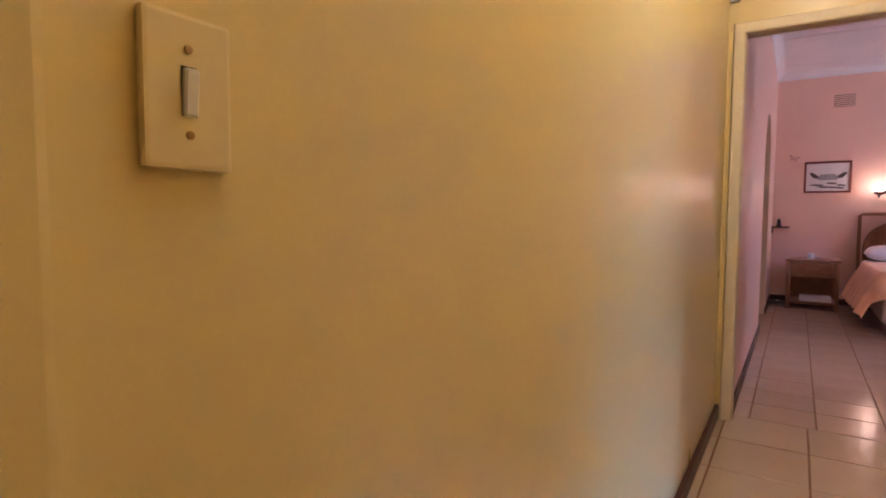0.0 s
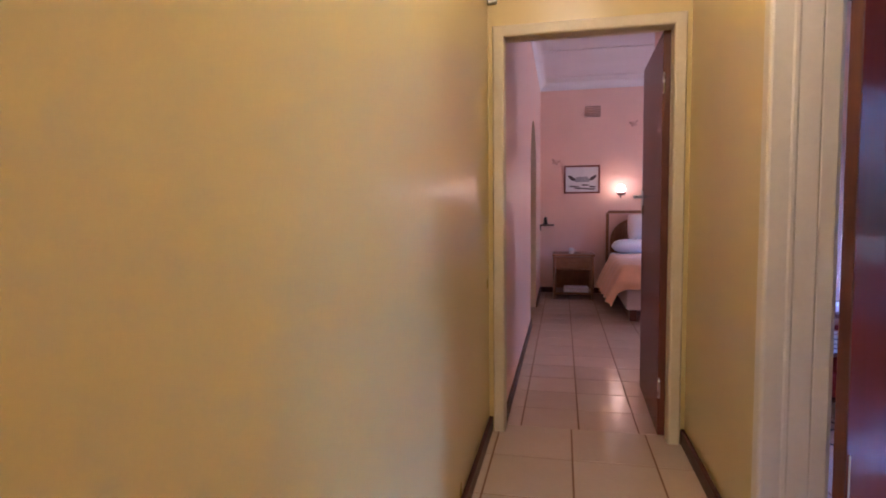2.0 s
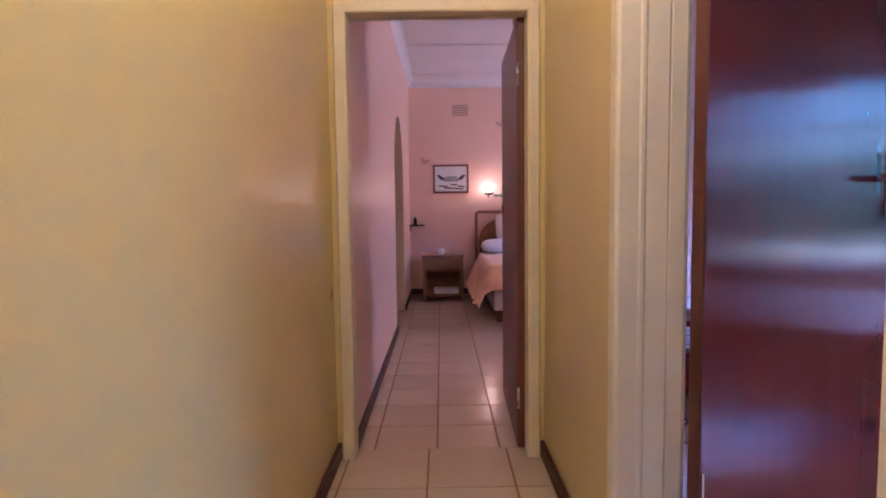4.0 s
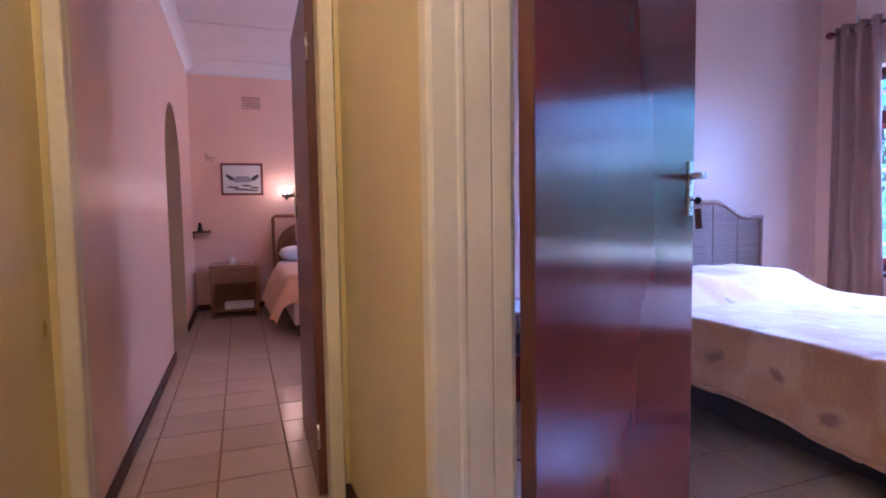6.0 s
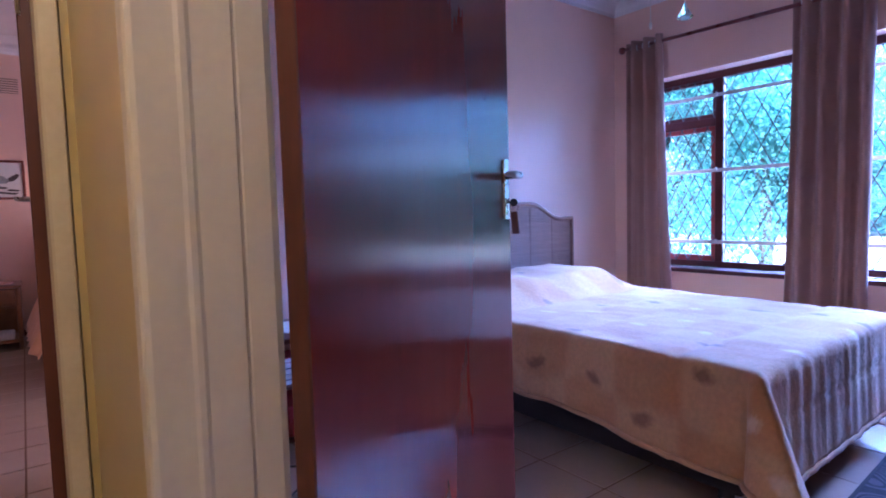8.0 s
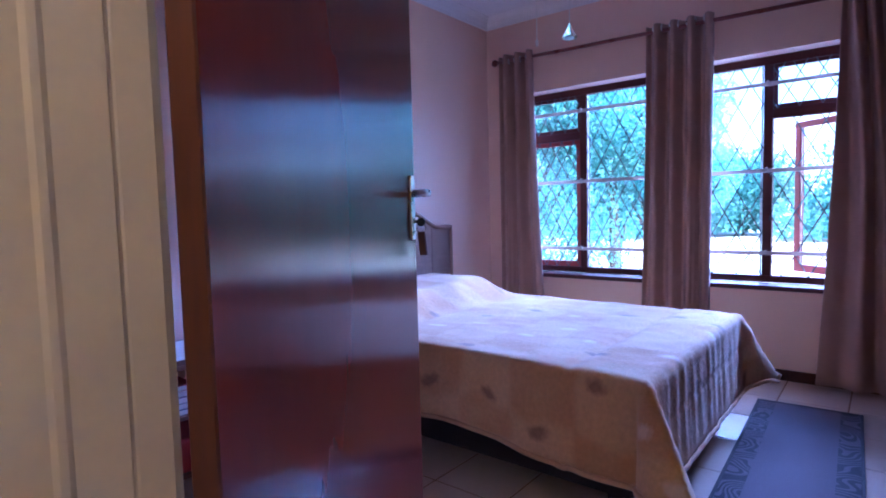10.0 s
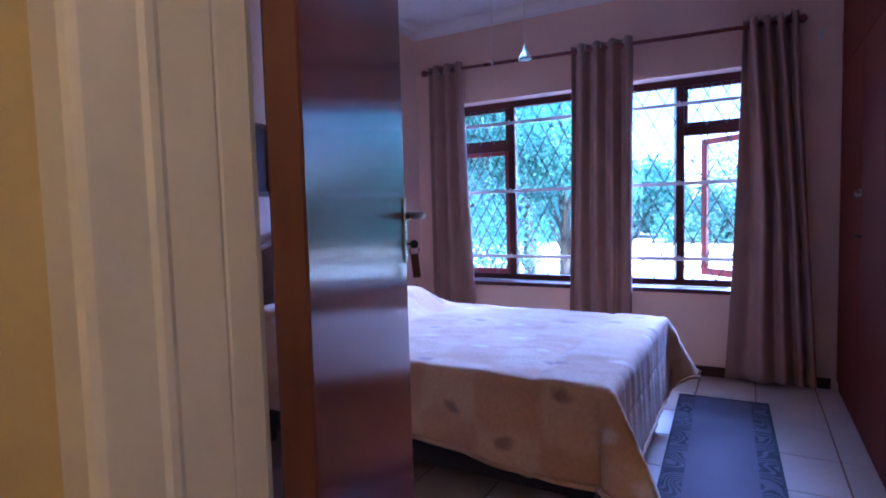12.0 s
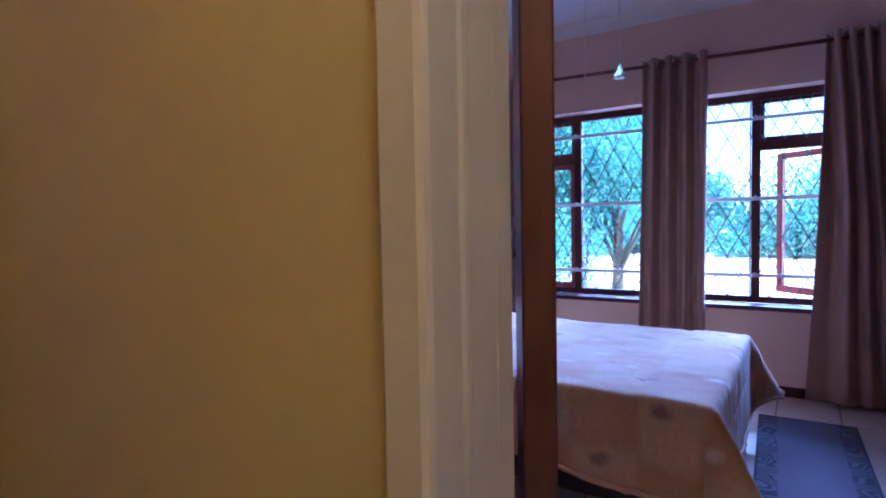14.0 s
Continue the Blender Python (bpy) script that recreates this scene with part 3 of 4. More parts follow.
# small knock in the varnish, and the key with its tag
part("dent", (lambda b: (bmesh.ops.transform(b, matrix=LEAF_B, verts=b.verts), b)[1])(box(0.698, 0.703, -0.0006, 0.001, 1.405, 1.418)), M_BLACK, leaf_b, "small dark knock in the varnish")
bm = box(0.010, 0.015, -0.0035, 0.0, 0.010, 0.455, bevel=0.001)
bmesh.ops.transform(bm, matrix=LEAF_B, verts=bm.verts)
part("edge_strip", bm, M_FRAME2, leaf_b, "thin pale strip low on the leaf")
LEAF_A = pose(0.452, 2.965, 0, 0, 0, 88.6)
LEAF_A2 = LEAF_A @ pose(0, -0.040, 0)
leaf_a = door_leaf(door_a, LEAF_A2, 0.80, True)

KEY_X = 0.837
key = empty("door_key", "steel key with a dark leather tag in the lock", "key")
bm = tube([(KEY_X, -0.004, 1.147), (KEY_X, -0.022, 1.147)], 0.0032, 8)
bmesh.ops.transform(bm, matrix=LEAF_B, verts=bm.verts)
part("key_shank", bm, M_BLACK, key)
bm = lathe([(0.003, -0.0012), (0.011, -0.0012), (0.011, 0.0012), (0.003, 0.0012)], seg=16)
bmesh.ops.transform(bm, matrix=LEAF_B @ pose(KEY_X, -0.026, 1.146, 0, 90, 0), verts=bm.verts)
part("key_bow", bm, M_BLACK, key)
ring_pts = [(KEY_X, -0.026 + 0.012 * math.sin(a), 1.130 + 0.012 * math.cos(a)) for a in [k * math.pi / 10 for k in range(21)]]
bm = tube(ring_pts, 0.0012, 6)
bmesh.ops.transform(bm, matrix=LEAF_B, verts=bm.verts)
part("key_ring", bm, M_CHROME, key, "thin steel split ring", smooth=True)
bm = box(-0.0035, 0.0035, -0.010, 0.010, -0.062, 0.0, bevel=0.002, m=pose(KEY_X, -0.026, 1.121, -5, 0, 0))
bmesh.ops.transform(bm, matrix=LEAF_B, verts=bm.verts)
part("key_tag", bm, M_DOORE, key, "dark key tag")

# frame edge of the next doorway along the passage
bm = box(HX0 - 0.02, HX0 + 0.022, -0.32, -0.208, 0, 2.05, bevel=0.006, seg=2)
structure("trim_hall_frame", bm, M_HALL, "yellow painted steel frame of a passage doorway", "door frame")

# ---- light switch and alarm sensor ----
sw = empty("light_switch", "cream plastic rocker switch plate screwed to the yellow wall", "light switch", (HX0, -0.123, 1.158))
part("plate", box(0, 0.008, -0.030, 0.030, -0.048, 0.048, bevel=0.003, seg=2), M_PLATE, sw)
# a black plate behind the rocker paints the shade of its gap
part("surround", box(0.007, 0.0084, -0.0062, 0.0042, -0.0150, 0.0160), M_BLACK, sw, "black inset coloured as the shaded gap round the rocker")
rock = box(0.007, 0.0125, -0.0060, 0.0040, -0.0143, 0.0153, bevel=0.0015, m=Matrix.Rotation(radians(5), 4, "Y"))
part("rocker", rock, M_PLASTIC, sw, "pale rocker")
for z in (0.0265, -0.0265):
    scr = lathe([(0.0028, 0.0), (0.0028, 0.0012), (0.0016, 0.0016)], seg=12)
    bmesh.ops.transform(scr, matrix=pose(0.0078, -0.001, z, 0, 90, 0), verts=scr.verts)
    part("screw", scr, M_BRASS, sw, "brass screw")
cl = empty("ceiling_lamp", "assumed round warm glass ceiling lamp of the passage", "lamp", (0.06, 0.55, TOP))
part("rose", lathe([(0.07, -0.03), (0.075, -0.02), (0.075, -0.001)], seg=20), M_PLASTIC, cl, smooth=True)
part("glass_bowl", lathe([(0.02, -0.15), (0.08, -0.13), (0.12, -0.08), (0.11, -0.035)], seg=24), M_BOWL, cl, "glowing opal glass bowl", smooth=True)
sn = empty("alarm_sensor", "small white alarm sensor box in the wall corner", "sensor", (-0.362, DY - 0.001, 2.165))
part("case", box(-0.022, 0.022, -0.03, 0, 0, 0.10, bevel=0.005, seg=2), M_PLASTIC, sn)
part("lens", box(-0.014, 0.014, -0.032, -0.029, 0.03, 0.06), M_GREYINK, sn, "grey sensor lens")

# ---- window of the bedroom ----
win = empty("window_1", "dark red timber window, one casement standing open, with bars", "window")
win["kind"] = "structure"
WX = 4.755
m1, m2, m3 = 3.155, 2.49, 1.825
for nm, b in (("head", (W_Y0, W_Y1, W_Z1 - 0.055, W_Z1)), ("bottom_rail", (W_Y0, W_Y1, W_Z0 + 0.012, W_Z0 + 0.06)),
              ("jamb", (W_Y0, W_Y0 + 0.05, W_Z0 + 0.06, W_Z1 - 0.055)), ("jamb", (W_Y1 - 0.05, W_Y1, W_Z0 + 0.06, W_Z1 - 0.055)),
              ("mullion", (m1 - 0.03, m1 + 0.03, W_Z0 + 0.06, W_Z1 - 0.055)), ("mullion", (m2 - 0.04, m2 + 0.04, W_Z0 + 0.06, W_Z1 - 0.055)),
              ("mullion", (m3 - 0.028, m3 + 0.028, W_Z0 + 0.06, W_Z1 - 0.055)),
              ("transom", (m1 + 0.03, W_Y1 - 0.05, 1.735, 1.80)), ("transom", (W_Y0 + 0.05, m3 - 0.028, 1.735, 1.80))):
    part(nm, box(WX, WX + 0.065, b[0], b[1], b[2], b[3], bevel=0.004), M_WINF, win)
structure("window_sill", box(BX1 - 0.035, WX, W_Y0 - 0.04, W_Y1 + 0.04, W_Z0 - 0.02, W_Z0 + 0.012, bevel=0.005, seg=2), M_WINF, "dark painted window sill", "window sill")


def sash(y0, y1, z0, z1, t, mat, m=None, name="sash"):
    bm = bmesh.new()
    for a in ((y0, y1, z0, z0 + t), (y0, y1, z1 - t * 0.8, z1), (y0, y0 + t * 0.8, z0 + t, z1 - t * 0.8), (y1 - t * 0.8, y1, z0 + t, z1 - t * 0.8)):
        add_box(bm, WX + 0.012, WX + 0.055, *a, bevel=0.003)
    if m is not None:
        bmesh.ops.transform(bm, matrix=m, verts=bm.verts)
    s = part(name, bm, mat, win)
    g = box(WX + 0.03, WX + 0.034, y0 + t * 0.8 + 0.001, y1 - t * 0.8 - 0.001, z0 + t + 0.001, z1 - t * 0.8 - 0.001)
    if m is not None:
        bmesh.ops.transform(g, matrix=m, verts=g.verts)
    p = part("pane", g, M_GLASS, s, "cyan tinted glass pane")
    p.visible_shadow = False
    return s


sash(m1 + 0.031, W_Y1 - 0.051, W_Z0 + 0.061, 1.734, 0.045, M_SASH)
sash(m1 + 0.031, W_Y1 - 0.051, 1.801, W_Z1 - 0.056, 0.03, M_WINF)
sash(W_Y0 + 0.051, m3 - 0.029, 1.801, W_Z1 - 0.056, 0.03, M_WINF)
hinge = Vector((WX + 0.05, W_Y0 + 0.052, 0))
OPEN = Matrix.Translation(hinge) @ Matrix.Rotation(radians(-38), 4, "Z") @ Matrix.Translation(-hinge)
sash(W_Y0 + 0.052, m3 - 0.030, W_Z0 + 0.061, 1.734, 0.055, M_SASH, OPEN)
for y0, y1 in ((m2 + 0.041, m1 - 0.031), (m3 + 0.029, m2 - 0.041)):
    g = part("pane", box(WX + 0.03, WX + 0.034, y0, y1, W_Z0 + 0.061, W_Z1 - 0.056), M_GLASS, win, "cyan tinted fixed glass pane")
    g.visible_shadow = False
    part("glazing_bead", box(WX - 0.004, WX + 0.004, y1 - 0.012 if y0 > m2 else y0, y1 if y0 > m2 else y0 + 0.012, W_Z0 + 0.065, W_Z1 - 0.06), M_WHITEM, win, "white painted bead")
for z in (1.40, 1.10):
    part("catch", tube([(WX - 0.001, m3 - 0.018, z - 0.05), (WX - 0.014, m3 - 0.018, z - 0.03), (WX - 0.014, m3 - 0.030, z), (WX - 0.004, m3 - 0.03, z + 0.02)], 0.006, 8), M_BLACK, win, "black casement catch")

guard = empty("burglar_guard", "white flat burglar bars with thin diamond lattice wires", "burglar bars", group="window bars")
for z in (1.962, 1.388, 0.832):
    b = box(BX1 + 0.098, BX1 + 0.106, W_Y0, W_Y1, z - 0.013, z + 0.013, bevel=0.001)
    part("bar", b, M_WHITEM, guard, "white flat steel bar")
    for y in (m1, m3):
        part("bolt", box(BX1 + 0.085, BX1 + 0.098, y - 0.008, y + 0.008, z - 0.004, z + 0.022, bevel=0.002), M_WHITEM, guard)


def lattice(y0, y1, z0, z1, dw, dh, x, r=0.0042):
    """Crossing wires, cut to a rectangle, that leave upright diamonds."""
    bm = bmesh.new()
    k = dh / dw
    for s in (1, -1):
        n0 = int(((y1 - y0) * k + (z1 - z0)) / dh) + 2
        for i in range(-n0, n0 + 1):
            c = z0 + i * dh
            pts = []
            for y in (y0, y1):
                z = c + s * k * (y - y0)
                if z0 <= z <= z1:
                    pts.append((y, z))
            for z in (z0, z1):
                y = y0 + s * (z - c) / k
                if y0 < y < y1:
                    pts.append((y, z))
            if len(pts) >= 2:
                a, b = pts[0], pts[1]
                if math.dist(a, b) > 0.02:
                    add_tube(bm, [(x + s * 0.003, *a), (x + s * 0.003, *b)], r, 5)
    return bm


for y0, y1, z0, z1, dw, dh in ((m1 + 0.03, W_Y1 - 0.05, W_Z0 + 0.06, 1.735, 0.105, 0.19), (m2 + 0.04, m1 - 0.03, W_Z0 + 0.06, W_Z1 - 0.055, 0.155, 0.29),
                               (m3 + 0.028, m2 - 0.04, W_Z0 + 0.06, W_Z1 - 0.055, 0.155, 0.29), (W_Y0 + 0.05, m3 - 0.028, W_Z0 + 0.06, 1.735, 0.155, 0.29),
                               (m1 + 0.03, W_Y1 - 0.05, 1.80, W_Z1 - 0.055, 0.125, 0.22), (W_Y0 + 0.05, m3 - 0.028, 1.80, W_Z1 - 0.055, 0.125, 0.22)):
    part("lattice", lattice(y0, y1, z0, z1, dw, dh, WX - 0.012), M_WIRE, guard, "thin grey diamond lattice")

# ---- curtain rod and curtains ----
RX, RZ = 4.545, 2.425
rod = empty("curtain_rod", "dark cherry wooden curtain rod with ball finials", "curtain rod")
part("pole", tube([(RX, 1.10, RZ - 0.045), (RX, 3.86, RZ + 0.012)], 0.014, 12), M_ROD, rod, smooth=True)
for y in (1.09, 3.87):
    bm = bmesh.new()
    bmesh.ops.create_uvsphere(bm, u_segments=16, v_segments=10, radius=0.029)
    bmesh.ops.translate(bm, vec=(RX, y, RZ - 0.045 if y < 2 else RZ + 0.012), verts=bm.verts)
    part("finial", bm, M_ROD, rod, smooth=True)
for y in (1.2, 2.33, 3.62):
    part("bracket", tube([(RX, y, RZ - 0.016), (RX + 0.03, y, RZ - 0.03), (BX1, y, RZ - 0.03)], 0.008, 8), M_ROD, rod)


def curtain(label, yt0, yt1, yb0, yb1, zb, folds, amp, seed, bunch=1.0):
    """An eyelet curtain: deep round folds at the heading that loosen towards the hem."""
    rnd = random.Random(seed)
    ph = [rnd.uniform(-0.5, 0.5) for _ in range(folds * 2 + 2)]
    rows = []
    nz, ny = 26, folds * 14
    ztop = RZ + 0.04 + 0.022 * ((yt0 + yt1) / 2 - 2.9)
    for j in range(nz + 1):
        f = j / nz
        row = []
        for i in range(ny + 1):
            u = i / ny
            e = f ** 1.3
            y = (yt0 + (yt1 - yt0) * u) * (1 - e) + (yb0 + (yb1 - yb0) * u) * e
            k = u ** (1 + (bunch - 1) * min(1.0, f * 2)) * folds
            w = math.sin(2 * math.pi * k + ph[int(k * 2) % len(ph)] * 0.6 * f)
            a = amp * (1 - 0.35 * f) * (1 + 0.35 * f * ph[int(k) % len(ph)])
            x = RX + a * w + 0.012 * f * math.sin(5 * u + seed)
            row.append((x, y + 0.010 * f * math.sin(7 * u + 3 * f + seed), ztop + (zb - ztop) * f))
        rows.append(row)
    bm = bmesh.new()
    add_sheet(bm, rows)
    c = empty("curtain", label, "curtain", group="curtains at the window")
    ob = part("cloth", bm, M_CURT, c, smooth=True)
    s = ob.modifiers.new("thick", "SOLIDIFY")
    s.thickness = 0.004
    for i in range(folds * 2):
        y = yt0 + (yt1 - yt0) * (i / (folds * 2))
        if 0 < i:
            e = lathe([(0.020, -0.003), (0.027, -0.003), (0.027, 0.003), (0.020, 0.003)], seg=14)
            bmesh.ops.transform(e, matrix=pose(RX, y, RZ, 90, 0, 0), verts=e.verts)
            part("eyelet", e, M_CHROME, c, "steel eyelet ring")
    return c


curtain("taupe eyelet curtain drawn to the room corner", 3.83, 3.50, 3.86, 3.42, 0.05, 3, 0.042, 2)
curtain("narrow taupe eyelet curtain between the panes behind the bed", 2.57, 2.12, 2.60, 2.13, 0.05, 4, 0.045, 5)
curtain("long taupe eyelet curtain reaching the floor", 1.42, 1.11, 1.52, 0.98, 0.02, 4, 0.05, 9, 2.0)

# ---- bedroom: bed ----
BED_X0, BED_X1, BED_Y0, BED_Y1, BED_Z = 2.30, 3.70, 1.83, 3.80, 0.585
bed = empty("bed", "double bed on a dark base made up with bedding", "bed")
part("bed_base", box(BED_X0 + 0.04, BED_X1 - 0.04, BED_Y0 + 0.05, BED_Y1, 0.11, 0.36, bevel=0.02, seg=2), M_DARK, bed, "dark fabric bed base")
part("mattress", box(BED_X0 + 0.015, BED_X1 - 0.015, BED_Y0 + 0.02, BED_Y1, 0.36, BED_Z - 0.02, bevel=0.05, seg=3), M_BASE, bed, "mattress")
for x in (BED_X0 + 0.12, BED_X1 - 0.12):
    for y in (BED_Y0 + 0.14, BED_Y1 - 0.14):
        part("leg", lathe([(0.02, 0), (0.026, 0.02), (0.03, 0.11)], (x, y, 0), 12), M_DARK, bed)


def drape(u, v):
    """Cloth point for u across (0..1 on the bed) and v from the head to the foot, in metres past the edges."""
    dx = max(0.0, BED_X0 - u, u - BED_X1)
    dy = max(0.0, BED_Y0 - v)
    sx = -1 if u < BED_X0 else 1
    dx *= 1 + 0.22 * max(0.0, min(1.0, (2.7 - v) / 0.9)) if dy == 0 else 1.22
    r = math.hypot(dx, dy)
    x, y, z = min(max(u, BED_X0), BED_X1), max(v, BED_Y0), BED_Z
    head = max(0.0, min(1.0, (v - 3.12) / 0.28))
    inner = min(1.0, max(0.0, min(u - BED_X0, BED_X1 - u)) / 0.14)
    pillow = head * head * (3 - 2 * head) * 0.135 * math.sqrt(inner) * (1 - 0.2 * max(0, math.cos((u - 3.0) * 9)))
    z += pillow + 0.006 * noise.noise((u * 5, v * 5, 0.3)) + 0.003 * noise.noise((u * 14, v * 14, 2.3))
    z -= 0.010 * math.exp(-((v - 2.10) / 0.016) ** 2)
    if r > 0:
        q = 0.045
        bend = min(1.0, r / (q * 1.57))
        out = q * math.sin(bend * math.pi / 2) + 0.04 * max(0, r - q)
        down = q * (1 - math.cos(bend * math.pi / 2)) + max(0, r - q * 1.57)
        corner = min(dx, dy)
        out += corner * (0.8 if sx < 0 else 0.5)
        down -= corner * 0.46
        wav = 0.0
        if dy > dx:
            wav = 0.002 * math.sin(u * 41 + 3 * math.sin(u * 7)) * min(1, r / 0.12) + 0.0022 * math.sin(u * 97 + 4 * math.sin(u * 11)) * min(1, r / 0.06) + 0.0025 * noise.noise((u * 30, v * 5, 1.7)) * min(1, r / 0.08) - 0.005 * math.exp(-((dy - 0.21) / 0.012) ** 2)
        elif dx > 0:
            wav = 0.015 * math.sin(v * 9 + 1.0) * min(1, r / 0.3) + 0.006 * math.sin(v * 23)* min(1, r / 0.3)
        out += wav
        x += sx * out * (dx / r)
        y -= out * (dy / r)
        z -= down * 0.985
    return (x, y, max(z, 0.03))


rows, uvs = [], []
us = [BED_X0 - 0.335 + i * (1.40 + 0.67) / 96 for i in range(97)]
vs = [3.80 - j * (3.80 - BED_Y0 + 0.45) / 112 for j in range(113)]
for v in vs:
    rows.append([drape(u, v) for u in us])
    uvs.append([(u, v) for u in us])
bm = bmesh.new()
g = add_sheet(bm, rows)
lay = bm.loops.layers.uv.new("UVMap")
idx = {}
for a, b in zip(g, uvs):
    for p, q in zip(a, b):
        idx[p] = q
for f in bm.faces:
    for lp in f.loops:
        lp[lay].uv = idx[lp.vert]
blanket = part("blanket", bm, M_QUILT, None, "", smooth=True)
tagged(blanket, "plush patchwork blanket in cream and tan hanging over the bed", "blanket")
edge = [r[0] for r in rows] + rows[-1][1:] + [r[-1] for r in rows[::-1]][1:]
part("piping", tube([Vector(p) + Vector((0, 0, -0.004)) for p in edge], 0.011, 8), M_QUILTHEM, blanket, "thick stitched tan hem", smooth=True)
sm = blanket.modifiers.new("thick", "SOLIDIFY")
sm.thickness = 0.014


def headboard(name, label, x0, x1, y, z0, z_side, z_mid, mat_frame, mat_weave, gap):
    """A rattan headboard: bent outer cane with an arched top over fine horizontal canes."""
    hb = empty(name, label, "headboard")
    xm, hw = (x0 + x1) / 2, (x1 - x0) / 2

    def top(x):
        a = abs(x - xm) / hw
        s = max(0.0, min(1.0, (0.80 - a) / 0.45))
        return z_side + (z_mid - z_side) * s * s * (3 - 2 * s)

    arc = [(x0 + (x1 - x0) * i / 40, y, top(x0 + (x1 - x0) * i / 40)) for i in range(41)]
    part("top_cane", tube(arc, 0.017, 10), mat_frame, hb, smooth=True)
    for x in (x0, x1):
        part("post", tube([(x, y, z0), (x, y, z_side + 0.012)], 0.018, 10), mat_frame, hb, smooth=True)
    bm = bmesh.new()
    z = 0.35
    while z < z_mid - 0.01:
        xs = [x for x in [x0 + (x1 - x0) * i / 80 for i in range(81)] if top(x) > z]
        if xs:
            a, b = min(xs), max(xs)
            add_tube(bm, [(a, y, z), (b, y, z)], 0.0058, 5)
        z += gap
    for i in range(1, 6):
        x = x0 + (x1 - x0) * i / 6
        add_tube(bm, [(x, y - 0.005, 0.35), (x, y - 0.005, top(x))], 0.003, 4)
    part("cane_weave", bm, mat_weave, hb, "fine woven cane panel", smooth=True)
    return hb


headboard("headboard", "greyish brown woven rattan headboard with curved top", 2.50, 3.935, 3.93, 0.0, 1.045, 1.165, M_CANE, M_CANE, 0.0118)

# picture over the bed, seen through the gap beside the door
pb = empty("picture", "dark wooden framed picture hung on the pink wall", "picture")
bm = bmesh.new()
for a in ((2.30, 2.82, 1.355, 1.385), (2.30, 2.82, 1.765, 1.795), (2.30, 2.33, 1.385, 1.765), (2.79, 2.82, 1.385, 1.765)):
    add_box(bm, a[0], a[1], BY1 - 0.025, BY1 - 0.001, a[2], a[3], bevel=0.004)
part("frame", bm, M_DOORE, pb)
part("print", box(2.33, 2.79, BY1 - 0.012, BY1 - 0.002, 1.385, 1.765), M_INK, pb, "dark print")

# nightstand behind the door
ns = empty("nightstand", "wooden nightstand with open shelves beside the bed", "nightstand")
NX0, NX1, NY0, NY1 = 1.30, 2.16, 3.46, 3.95
part("top", box(NX0, NX1, NY0, NY1, 0.535, 0.56, bevel=0.006, seg=2), M_DOORE, ns)
part("shelf", box(NX0 + 0.03, NX1 - 0.03, NY0 + 0.02, NY1 - 0.02, 0.315, 0.335, bevel=0.004), M_DOORE, ns)
part("shelf", box(NX0 + 0.03, NX1 - 0.03, NY0 + 0.02, NY1 - 0.02, 0.06, 0.08, bevel=0.004), M_DOORE, ns)
for x in (NX0 + 0.012, NX1 - 0.052):
    for y in (NY0 + 0.012, NY1 - 0.052):
        part("leg", box(x, x + 0.04, y, y + 0.04, 0, 0.535, bevel=0.005), M_DOORE, ns)
doily = bmesh.new()
ring = []
for rr, zz in ((0.001, 0.0), (0.10, 0.0), (0.17, 0.0), (0.20, 0.0)):
    ring.append([doily.verts.new((0.5 * (NX0 + NX1) + (rr + (0.012 * math.cos(k * 8 * 2 * math.pi / 64) if rr > 0.15 else 0)) * math.cos(2 * math.pi * k / 64) * 1.9,
                                  0.5 * (NY0 + NY1) + (rr + (0.012 * math.cos(k * 8 * 2 * math.pi / 64) if rr > 0.15 else 0)) * math.sin(2 * math.pi * k / 64), 0.562 + zz)) for k in range(64)])
for a, b in zip(ring, ring[1:]):
    for k in range(64):
        doily.faces.new((a[k], a[(k + 1) % 64], b[(k + 1) % 64], b[k]))
dl = part("doily", doily, M_PILLOW)
dl.modifiers.new("thick", "SOLIDIFY").thickness = 0.003
tagged(dl, "white crocheted doily on the nightstand", "doily")
z = 0.3352
for i, (w, d, h, mt) in enumerate(((0.24, 0.17, 0.028, M_BLUEBK), (0.22, 0.16, 0.022, M_PAPER), (0.23, 0.17, 0.03, M_BLUEBK), (0.2, 0.15, 0.024, M_PAPER), (0.21, 0.15, 0.026, M_REDBK))):
    bk = empty("book", "closed book lying in a stack on the shelf", "book", group="books in the nightstand")
    part("cover", box(NX0 + 0.06, NX0 + 0.06 + w, NY0 + 0.03, NY0 + 0.03 + d, z, z + h, bevel=0.002), mt, bk)
    part("pages", box(NX0 + 0.059, NX0 + 0.055 + w, NY0 + 0.0285, NY0 + 0.025 + d, z + 0.004, z + h - 0.004), M_PAPER, bk, "pale page edges")
    z += h + 0.0003
tagged(part("folded_cloth", box(NX0 + 0.05, NX1 - 0.08, NY0 + 0.03, NY1 - 0.06, 0.0805, 0.225, bevel=0.03, seg=3), M_REDBK, smooth=True), "folded red cloth on the lowest shelf", "cloth")

cable = part("power_cable", tube([(1.30 + 0.10 * math.sin(a * 1.7), 3.38 - 0.11 * a, 0.0055) for a in [k * 0.25 for k in range(21)]], 0.0045, 8), M_BLACK, smooth=True)
tagged(cable, "loose black power cable lying on the floor tiles", "cable")

